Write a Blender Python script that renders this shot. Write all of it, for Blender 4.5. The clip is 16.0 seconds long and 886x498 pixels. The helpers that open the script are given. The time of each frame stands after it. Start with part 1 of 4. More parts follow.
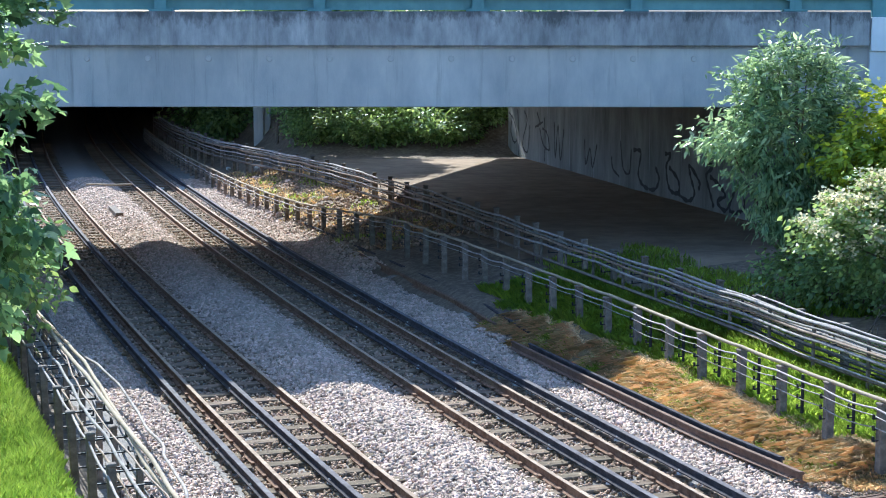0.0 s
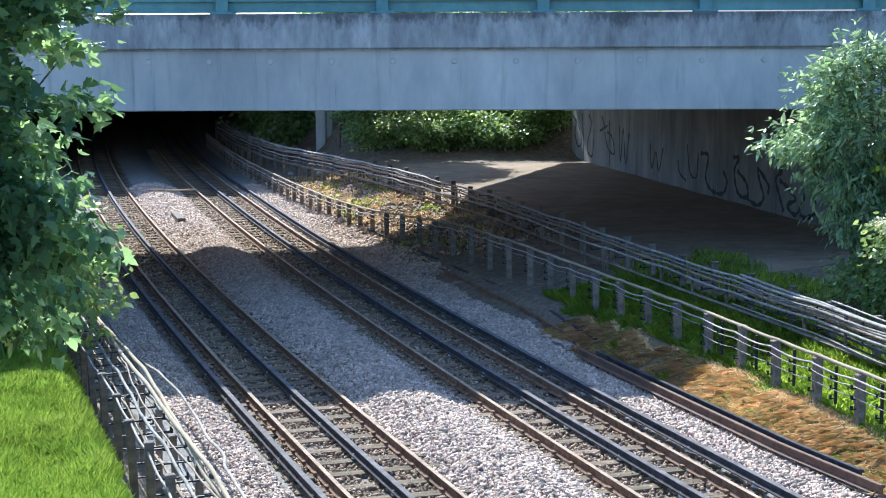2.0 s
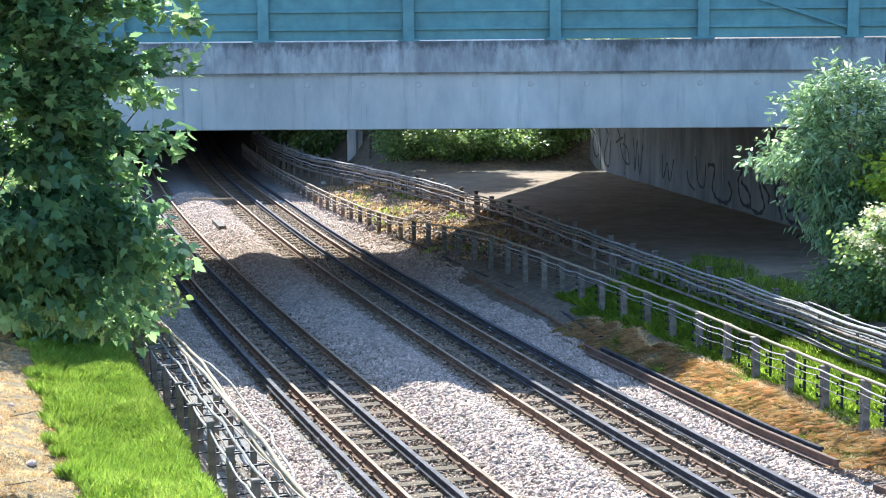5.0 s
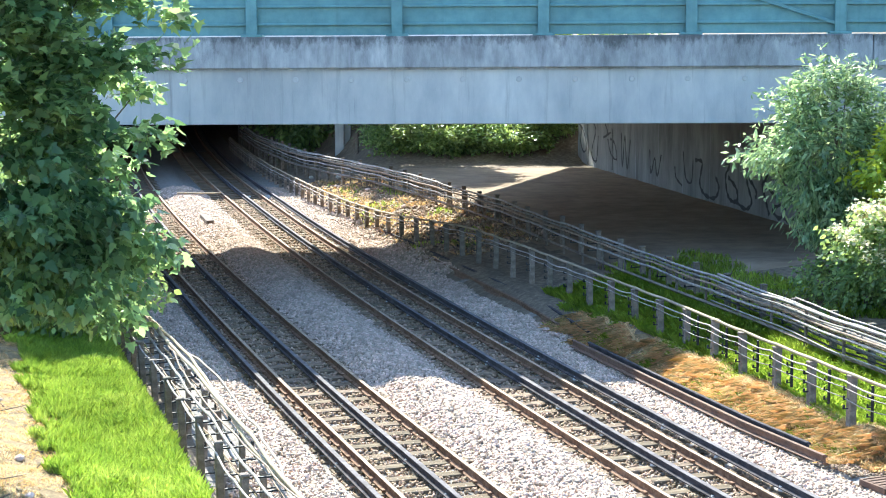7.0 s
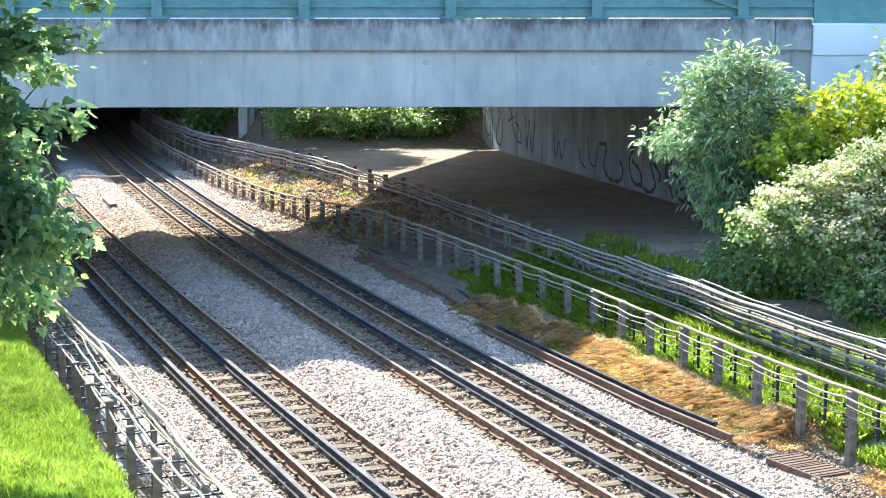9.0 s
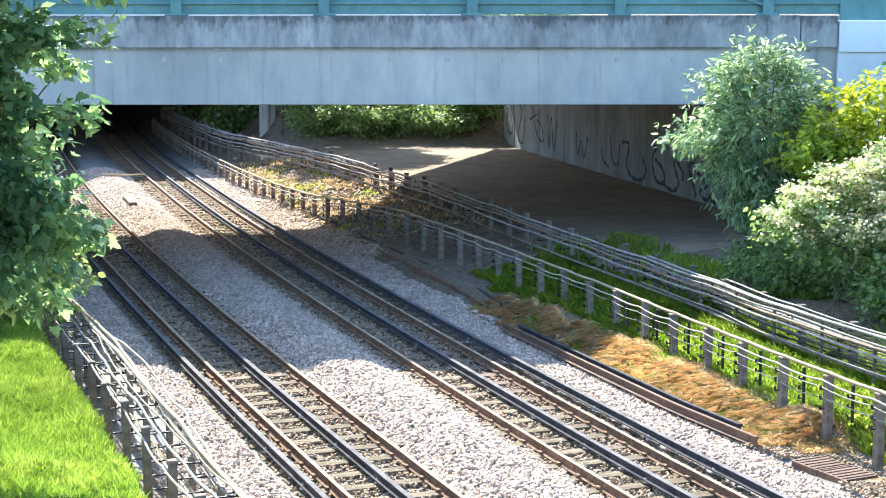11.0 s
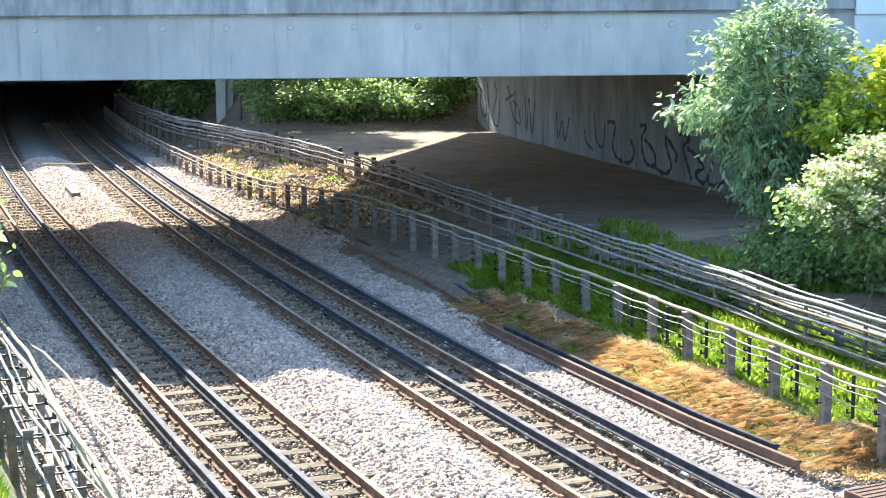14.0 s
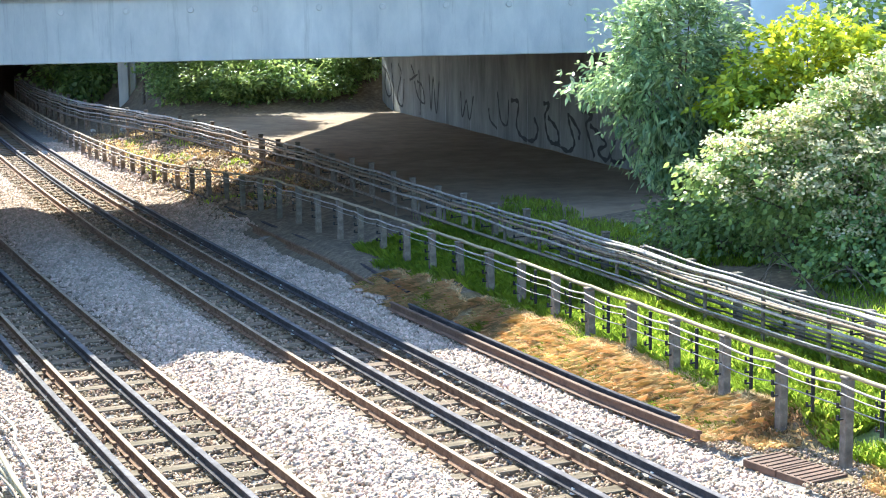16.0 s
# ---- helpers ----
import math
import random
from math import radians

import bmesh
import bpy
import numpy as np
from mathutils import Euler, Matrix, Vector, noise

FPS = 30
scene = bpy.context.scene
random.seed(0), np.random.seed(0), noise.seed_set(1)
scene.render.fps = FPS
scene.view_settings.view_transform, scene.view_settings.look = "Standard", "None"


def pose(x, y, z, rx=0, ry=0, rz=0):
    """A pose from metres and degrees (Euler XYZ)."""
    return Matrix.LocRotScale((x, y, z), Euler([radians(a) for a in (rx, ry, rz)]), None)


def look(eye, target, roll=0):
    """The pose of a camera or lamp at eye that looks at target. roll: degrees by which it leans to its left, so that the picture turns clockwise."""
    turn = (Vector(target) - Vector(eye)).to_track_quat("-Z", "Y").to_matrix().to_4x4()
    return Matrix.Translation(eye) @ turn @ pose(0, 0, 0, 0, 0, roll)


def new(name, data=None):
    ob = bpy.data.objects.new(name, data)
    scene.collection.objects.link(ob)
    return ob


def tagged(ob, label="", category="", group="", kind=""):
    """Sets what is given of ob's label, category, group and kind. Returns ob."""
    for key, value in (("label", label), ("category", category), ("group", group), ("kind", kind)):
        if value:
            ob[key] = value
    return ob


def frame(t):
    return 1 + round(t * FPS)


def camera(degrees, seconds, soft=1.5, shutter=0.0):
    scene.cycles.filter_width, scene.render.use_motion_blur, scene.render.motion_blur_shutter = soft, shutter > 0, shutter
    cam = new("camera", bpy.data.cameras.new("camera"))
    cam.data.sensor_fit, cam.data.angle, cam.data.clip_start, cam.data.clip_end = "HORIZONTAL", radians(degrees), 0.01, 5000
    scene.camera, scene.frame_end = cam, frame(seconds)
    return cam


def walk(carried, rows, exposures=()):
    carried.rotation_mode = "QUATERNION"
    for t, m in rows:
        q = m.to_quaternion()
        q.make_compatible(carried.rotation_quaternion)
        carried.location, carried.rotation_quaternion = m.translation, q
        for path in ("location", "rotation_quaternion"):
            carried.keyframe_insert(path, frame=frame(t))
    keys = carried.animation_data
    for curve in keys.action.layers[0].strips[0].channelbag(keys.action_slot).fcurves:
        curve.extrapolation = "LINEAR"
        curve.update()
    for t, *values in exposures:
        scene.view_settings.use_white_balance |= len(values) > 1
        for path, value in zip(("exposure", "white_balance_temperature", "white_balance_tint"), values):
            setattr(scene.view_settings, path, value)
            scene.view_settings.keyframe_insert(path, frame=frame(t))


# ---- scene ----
# ---------------------------------------------------------------- camera
cam = camera(29.72, 16.0, soft=1.0)
# seconds, x, y, z, and the turn about x, y and z in degrees
ROWS = [
    (0.0, -0.027, 0.483, 6.529, 82.191, -0.038, -0.041), 
    (0.5, -0.036, 0.883, 6.469, 82.057, -0.019, -0.249), 
    (1.0, -0.054, 1.022, 6.449, 82.093, 0.113, 0.234), 
    (1.5, -0.076, 1.070, 6.444, 82.223, 0.204, 1.195), 
    (2.0, -0.096, 1.111, 6.442, 82.379, 0.296, 2.053), 
    (2.5, -0.098, 1.137, 6.436, 82.444, 0.307, 2.557), 
    (3.0, -0.002, 0.020, 6.597, 82.489, 0.407, 2.794), 
    (3.5, 0.216, -2.288, 6.961, 82.497, 0.529, 2.944), 
    (4.0, 0.245, -2.667, 7.024, 82.506, 0.550, 2.978), 
    (6.5, 0.260, -2.646, 7.024, 82.442, 0.437, 3.155), 
    (7.0, 0.228, -2.691, 7.039, 82.310, 0.335, 2.622), 
    (7.5, 0.181, -2.710, 7.053, 82.168, 0.165, 1.788), 
    (8.0, 0.128, -2.689, 7.058, 81.979, 0.081, 0.738), 
    (8.5, 0.079, -2.596, 7.015, 81.862, 0.019, -0.373), 
    (8.7, 0.064, -2.767, 7.049, 81.785, 0.006, -0.755), 
    (10.8, 0.071, -2.410, 6.992, 81.626, -0.011, -0.414), 
    (11.0, 0.094, -2.354, 6.975, 81.705, 0.030, 0.004), 
    (11.5, -0.023, 0.298, 6.555, 81.886, -0.206, 0.901), 
    (12.0, -0.152, 2.174, 6.276, 81.983, -0.339, 1.871), 
    (12.5, -0.175, 2.222, 6.269, 81.999, -0.311, 2.458), 
    (13.0, -0.162, 2.216, 6.268, 81.926, -0.133, 2.091), 
    (13.5, -0.091, 2.160, 6.265, 81.727, 0.141, 0.652), 
    (14.0, 0.001, 2.221, 6.272, 81.426, 0.487, -1.158), 
    (14.5, 0.045, 2.156, 6.280, 81.077, 0.629, -2.911), 
    (15.0, 0.082, 2.109, 6.279, 80.813, 0.756, -4.024), 
    (15.5, 0.105, 2.094, 6.279, 80.693, 0.914, -4.450), 
    (16.0, 0.099, 2.089, 6.280, 80.707, 1.004, -4.371), 
]
EXPOSURES = [(0.0, 0.98, 4900, 4), (2.5, 0.98, 4900, 4), (4.2, 1.05, 4900, 4), (6.3, 1.76, 5400, 1), (12.0, 1.78, 5400, 2), (13.5, 1.92, 5450, 3), (14.5, 1.78, 5400, 1), (16.0, 1.78, 5400, 1)]
walk(cam, [(t, pose(x, y, z, rx, ry, rz)) for t, x, y, z, rx, ry, rz in ROWS], EXPOSURES)

# ---------------------------------------------------------------- light
SUN_TRAVEL = Vector((0.38, -1.06, -1.0)).normalized()
world = bpy.data.worlds.new("sky")
scene.world = world
world.use_nodes = True
sky = world.node_tree.nodes.new("ShaderNodeTexSky")
sky.sky_type, sky.sun_disc = "NISHITA", False
sky.sun_elevation = math.asin(-SUN_TRAVEL.z)
sky.sun_rotation = math.atan2(-SUN_TRAVEL.x, -SUN_TRAVEL.y)
back = world.node_tree.nodes["Background"]
back.inputs["Strength"].default_value = 0.15
world.node_tree.links.new(sky.outputs[0], back.inputs["Color"])
sun = new("sun", bpy.data.lights.new("sun", "SUN"))
sun.data.energy, sun.data.angle, sun.data.color = 5.0, radians(0.55), (1.0, 0.88, 0.70)
sun.matrix_world = look((0, 60, 60), Vector((0, 60, 60)) + SUN_TRAVEL)


# ---------------------------------------------------------------- materials
def material(name, colours, scale=6.0, rough=0.8, metal=0.0, bump=0.3, bump_scale=60.0, detail=6.0, stretch=(1, 1, 1), island=0.0, random_tint=0.0, through_light=0.0, warm_hue=0.47, streak=0.0, lichen=None):
    """A surface of two to four colours mixed by noise at real size, with fine relief and a second, coarser mottling."""
    m = bpy.data.materials.new(name)
    m.use_nodes = True
    nt = m.node_tree
    N, L = nt.nodes, nt.links
    bsdf = N["Principled BSDF"]
    co = N.new("ShaderNodeTexCoord")
    mp = N.new("ShaderNodeMapping")
    mp.inputs["Scale"].default_value = stretch
    L.new(co.outputs["Object"], mp.inputs["Vector"])
    n1 = N.new("ShaderNodeTexNoise")
    n1.inputs["Scale"].default_value, n1.inputs["Detail"].default_value, n1.inputs["Roughness"].default_value = scale, detail, 0.65
    L.new(mp.outputs[0], n1.inputs["Vector"])
    ramp = N.new("ShaderNodeValToRGB")
    els = ramp.color_ramp.elements
    while len(els) < len(colours):
        els.new(0.5)
    for i, c in enumerate(colours):
        els[i].position = 0.32 + 0.36 * i / max(1, len(colours) - 1)
        els[i].color = (*c, 1)
    L.new(n1.outputs["Fac"], ramp.inputs["Fac"])
    n2 = N.new("ShaderNodeTexNoise")
    n2.inputs["Scale"].default_value, n2.inputs["Detail"].default_value = scale * 0.17, 3
    L.new(mp.outputs[0], n2.inputs["Vector"])
    mr = N.new("ShaderNodeMapRange")
    mr.inputs["From Min"].default_value, mr.inputs["From Max"].default_value = 0.3, 0.7
    mr.inputs["To Min"].default_value, mr.inputs["To Max"].default_value = 0.82, 1.15
    L.new(n2.outputs["Fac"], mr.inputs["Value"])
    hsv = N.new("ShaderNodeHueSaturation")
    L.new(ramp.outputs[0], hsv.inputs["Color"])
    value = mr.outputs[0]
    if island or random_tint:
        if island:
            src = N.new("ShaderNodeNewGeometry").outputs["Random Per Island"]
        else:
            src = N.new("ShaderNodeObjectInfo").outputs["Random"]
        amount = island or random_tint
        m2 = N.new("ShaderNodeMapRange")
        m2.inputs["To Min"].default_value, m2.inputs["To Max"].default_value = 1 - amount, 1 + amount
        L.new(src, m2.inputs["Value"])
        mul = N.new("ShaderNodeMath")
        mul.operation = "MULTIPLY"
        L.new(value, mul.inputs[0])
        L.new(m2.outputs[0], mul.inputs[1])
        value = mul.outputs[0]
        m3 = N.new("ShaderNodeMapRange")
        m3.inputs["To Min"].default_value, m3.inputs["To Max"].default_value = 0.5 + 0.03 * amount, 0.5 - 0.06 * amount
        L.new(src, m3.inputs["Value"])
        L.new(m3.outputs[0], hsv.inputs["Hue"])
    if streak:
        # narrow runs of dirty water down a face
        run = N.new("ShaderNodeMapping")
        run.inputs["Scale"].default_value = (2.6, 1.0, 0.14)
        L.new(co.outputs["Object"], run.inputs["Vector"])
        n4 = N.new("ShaderNodeTexNoise")
        n4.inputs["Scale"].default_value, n4.inputs["Detail"].default_value, n4.inputs["Roughness"].default_value = 1.6, 8, 0.7
        L.new(run.outputs[0], n4.inputs["Vector"])
        m4 = N.new("ShaderNodeMapRange")
        m4.inputs["From Min"].default_value, m4.inputs["From Max"].default_value = 0.55, 0.74
        m4.inputs["To Min"].default_value, m4.inputs["To Max"].default_value = 1.0, 1.0 - streak
        L.new(n4.outputs["Fac"], m4.inputs["Value"])
        mul4 = N.new("ShaderNodeMath")
        mul4.operation = "MULTIPLY"
        L.new(value, mul4.inputs[0])
        L.new(m4.outputs[0], mul4.inputs[1])
        value = mul4.outputs[0]
    if lichen:
        # ragged black crust that hangs from a top edge
        low, high, dark = lichen
        sep = N.new("ShaderNodeSeparateXYZ")
        L.new(co.outputs["Object"], sep.inputs[0])
        m5 = N.new("ShaderNodeMapRange")
        m5.inputs["From Min"].default_value, m5.inputs["From Max"].default_value = low, high
        m5.inputs["To Min"].default_value, m5.inputs["To Max"].default_value = -0.28, 0.14
        L.new(sep.outputs["Z"], m5.inputs["Value"])
        rag = N.new("ShaderNodeMapping")
        rag.inputs["Scale"].default_value = (1.0, 1.0, 0.45)
        L.new(co.outputs["Object"], rag.inputs["Vector"])
        n5 = N.new("ShaderNodeTexNoise")
        n5.inputs["Scale"].default_value, n5.inputs["Detail"].default_value, n5.inputs["Roughness"].default_value = 3.2, 9, 0.72
        L.new(rag.outputs[0], n5.inputs["Vector"])
        add5 = N.new("ShaderNodeMath")
        L.new(m5.outputs[0], add5.inputs[0])
        L.new(n5.outputs["Fac"], add5.inputs[1])
        m6 = N.new("ShaderNodeMapRange")
        m6.inputs["From Min"].default_value, m6.inputs["From Max"].default_value = 0.46, 0.62
        m6.inputs["To Min"].default_value, m6.inputs["To Max"].default_value = 1.0, dark
        L.new(add5.outputs[0], m6.inputs["Value"])
        mul5 = N.new("ShaderNodeMath")
        mul5.operation = "MULTIPLY"
        L.new(value, mul5.inputs[0])
        L.new(m6.outputs[0], mul5.inputs[1])
        value = mul5.outputs[0]
    L.new(value, hsv.inputs["Value"])
    L.new(hsv.outputs[0], bsdf.inputs["Base Color"])
    bsdf.inputs["Roughness"].default_value, bsdf.inputs["Metallic"].default_value = rough, metal
    if bump:
        n3 = N.new("ShaderNodeTexNoise")
        n3.inputs["Scale"].default_value, n3.inputs["Detail"].default_value = bump_scale, 4
        L.new(mp.outputs[0], n3.inputs["Vector"])
        b = N.new("ShaderNodeBump")
        b.inputs["Strength"].default_value, b.inputs["Distance"].default_value = bump, 0.02
        L.new(n3.outputs["Fac"], b.inputs["Height"])
        L.new(b.outputs[0], bsdf.inputs["Normal"])
    if through_light:
        tr = N.new("ShaderNodeBsdfTranslucent")
        warm = N.new("ShaderNodeHueSaturation")
        warm.inputs["Hue"].default_value, warm.inputs["Value"].default_value, warm.inputs["Saturation"].default_value = warm_hue, 1.7, 1.1
        L.new(hsv.outputs[0], warm.inputs["Color"])
        L.new(warm.outputs[0], tr.inputs["Color"])
        mx = N.new("ShaderNodeMixShader")
        mx.inputs[0].default_value = through_light
        L.new(bsdf.outputs[0], mx.inputs[1])
        L.new(tr.outputs[0], mx.inputs[2])
        L.new(mx.outputs[0], N["Material Output"].inputs["Surface"])
    return m


M = {
    "soil": material("soil", [(0.10, 0.071, 0.047), (0.17, 0.126, 0.084), (0.28, 0.21, 0.135)], 7.0, 0.95, bump=0.3, bump_scale=25),
    "path_earth": material("path_earth", [(0.20, 0.138, 0.085), (0.265, 0.187, 0.118), (0.34, 0.245, 0.16)], 1.4, 0.95, bump=0.12, bump_scale=60, detail=9.0),
    "turf": material("turf", [(0.12, 0.15, 0.05), (0.18, 0.21, 0.07), (0.24, 0.27, 0.10)], 5.0, 0.95, bump=0.6, bump_scale=40),
    "dry_turf": material("dry_turf", [(0.12, 0.077, 0.033), (0.20, 0.138, 0.062), (0.31, 0.222, 0.108)], 11.0, 0.95, bump=0.9, bump_scale=30, detail=10.0),
    "ballast_bed": material("ballast_bed", [(0.14, 0.12, 0.10), (0.24, 0.21, 0.18), (0.36, 0.32, 0.29)], 22.0, 0.95, bump=1.0, bump_scale=30),
    "ballast": material("ballast", [(0.37, 0.27, 0.20), (0.51, 0.39, 0.295), (0.65, 0.53, 0.415)], 9.0, 0.9, bump=0.3, island=0.35),
    "old_ballast": material("old_ballast", [(0.21, 0.148, 0.09), (0.35, 0.255, 0.165), (0.50, 0.395, 0.275)], 9.0, 0.92, bump=0.3, island=0.35),
    "sleeper": material("sleeper", [(0.10, 0.073, 0.048), (0.165, 0.122, 0.08), (0.24, 0.185, 0.125)], 7.0, 0.85, bump=0.4, stretch=(0.3, 1, 1), random_tint=0.2),
    "rail_rust": material("rail_rust", [(0.12, 0.07, 0.045), (0.20, 0.12, 0.075), (0.29, 0.185, 0.12)], 8.0, 0.92, 0.0, bump=0.3),
    "rail_head": material("rail_head", [(0.28, 0.195, 0.13), (0.40, 0.29, 0.20), (0.50, 0.39, 0.28)], 5.0, 0.8, 0.0, bump=0.1),
    "conductor": material("conductor", [(0.04, 0.034, 0.036), (0.07, 0.06, 0.062), (0.105, 0.09, 0.09)], 6.0, 0.85, 0.0, bump=0.2),
    "conductor_head": material("conductor_head", [(0.11, 0.095, 0.092), (0.16, 0.14, 0.138), (0.22, 0.20, 0.195)], 5.0, 0.85, 0.0, bump=0.1),
    "porcelain": material("porcelain", [(0.45, 0.43, 0.40), (0.6, 0.58, 0.55)], 5.0, 0.4, bump=0.05),
    "concrete": material("concrete", [(0.40, 0.40, 0.40), (0.48, 0.47, 0.455), (0.56, 0.54, 0.51)], 1.6, 0.85, bump=0.25, bump_scale=45, stretch=(1, 1, 0.4), streak=0.42),
    # darker copy of the concrete: the abutments' shade under the deck is partly in its colour
    "shaded_concrete": material("shaded_concrete", [(0.17, 0.17, 0.17), (0.26, 0.255, 0.25), (0.36, 0.35, 0.33)], 1.3, 0.9, bump=0.3, bump_scale=45, stretch=(1, 1, 0.3), streak=0.35),
    "concrete_dirty": material("concrete_dirty", [(0.23, 0.23, 0.235), (0.345, 0.345, 0.35), (0.46, 0.455, 0.45)], 3.5, 0.9, bump=0.5, bump_scale=45, detail=12.0, stretch=(1.0, 1, 0.35), streak=0.3, lichen=(6.1, 6.75, 0.4)),
    "concrete_post": material("concrete_post", [(0.12, 0.093, 0.07), (0.20, 0.16, 0.12), (0.31, 0.255, 0.195)], 6.0, 0.9, bump=0.5, random_tint=0.25),
    "dark_steel": material("dark_steel", [(0.02, 0.02, 0.022), (0.045, 0.042, 0.04)], 8.0, 0.6, 0.3, bump=0.2),
    "teal_paint": material("teal_paint", [(0.10, 0.215, 0.235), (0.13, 0.26, 0.275), (0.16, 0.305, 0.315)], 2.5, 0.5, bump=0.08, streak=0.15),
    "pale_wall": material("pale_wall", [(0.68, 0.70, 0.72), (0.78, 0.80, 0.82)], 1.2, 0.8, bump=0.2),
    "cable_grey": material("cable_grey", [(0.22, 0.185, 0.155), (0.34, 0.295, 0.255), (0.48, 0.43, 0.38)], 9.0, 0.85, bump=0.15, random_tint=0.3),
    "cable_brown": material("cable_brown", [(0.20, 0.13, 0.085), (0.31, 0.215, 0.145), (0.42, 0.32, 0.23)], 9.0, 0.8, bump=0.15),
    "cable_black": material("cable_black", [(0.03, 0.03, 0.03), (0.06, 0.055, 0.05)], 9.0, 0.5, bump=0.1),
    "handrail": material("handrail", [(0.34, 0.26, 0.165), (0.45, 0.355, 0.235)], 7.0, 0.85, bump=0.2),
    "paint_black": material("paint_black", [(0.015, 0.015, 0.02), (0.035, 0.035, 0.04)], 8.0, 0.6, bump=0.0),
    "maple": material("maple", [(0.08, 0.165, 0.08), (0.135, 0.25, 0.11), (0.21, 0.34, 0.13)], 1.1, 0.28, bump=0.15, island=0.55, through_light=0.55, warm_hue=0.455),
    "willow_leaf": material("willow_leaf", [(0.14, 0.225, 0.11), (0.23, 0.325, 0.165), (0.37, 0.455, 0.28)], 1.5, 0.25, bump=0.1, island=0.5, through_light=0.45),
    "yellow_leaf": material("yellow_leaf", [(0.22, 0.32, 0.035), (0.34, 0.44, 0.05), (0.46, 0.53, 0.08)], 1.5, 0.45, bump=0.1, island=0.45, through_light=0.42),
    "shrub_leaf": material("shrub_leaf", [(0.13, 0.215, 0.07), (0.205, 0.305, 0.10), (0.30, 0.40, 0.155)], 1.5, 0.34, bump=0.1, island=0.4, through_light=0.42),
    "blossom": material("blossom", [(0.48, 0.46, 0.25), (0.60, 0.57, 0.35), (0.70, 0.66, 0.46)], 3.0, 0.8, bump=0.1, island=0.2, through_light=0.35),
    "bark": material("bark", [(0.07, 0.05, 0.035), (0.13, 0.10, 0.075), (0.2, 0.16, 0.12)], 12.0, 0.9, bump=0.7, bump_scale=30),
    "lawn": material("lawn", [(0.27, 0.43, 0.085), (0.35, 0.51, 0.11), (0.44, 0.58, 0.16)], 1.2, 0.6, bump=0.0, island=0.3, through_light=0.52),
    "verge_grass": material("verge_grass", [(0.20, 0.325, 0.06), (0.265, 0.40, 0.075), (0.345, 0.47, 0.105)], 1.2, 0.6, bump=0.0, island=0.3, through_light=0.62),
    "straw": material("straw", [(0.60, 0.435, 0.21), (0.74, 0.57, 0.31), (0.83, 0.70, 0.44)], 1.8, 0.7, bump=0.0, island=0.35, through_light=0.4, warm_hue=0.5),
    "timber": material("timber", [(0.10, 0.07, 0.05), (0.2, 0.15, 0.11)], 9.0, 0.85, bump=0.4),
    "rust_plate": material("rust_plate", [(0.11, 0.06, 0.04), (0.19, 0.11, 0.07)], 9.0, 0.85, bump=0.3),
}

# rusty iron and weathered timber hardly shine
for key in ("conductor", "conductor_head", "rail_rust", "rail_head", "sleeper", "old_ballast"):
    M[key].node_tree.nodes["Principled BSDF"].inputs["Specular IOR Level"].default_value = 0.15

# ---------------------------------------------------------------- the line of the railway
Y0 = 22.77


def centre(y):
    """x of the middle between the two tracks."""
    u = max(-22.0, min(90.0, y - Y0))
    x = 0.865 - (0.374 * u - 0.0009 * u * u)
    return x - (y - Y0 - u) * (0.374 - 0.0018 * u)


def lean(y):
    u = max(-22.0, min(90.0, y - Y0))
    return math.atan(0.374 - 0.0018 * u)


def spot(y, n, z=0.0):
    """The place at depth y, n metres to the right of the railway's middle line."""
    return Vector((centre(y) + n / math.cos(lean(y)), y, z))


def offset(x, y):
    return (x - centre(y)) * math.cos(lean(y))


def mix(t, a, b):
    t = max(0.0, min(1.0, t))
    t = t * t * (3 - 2 * t)
    return a + (b - a) * t


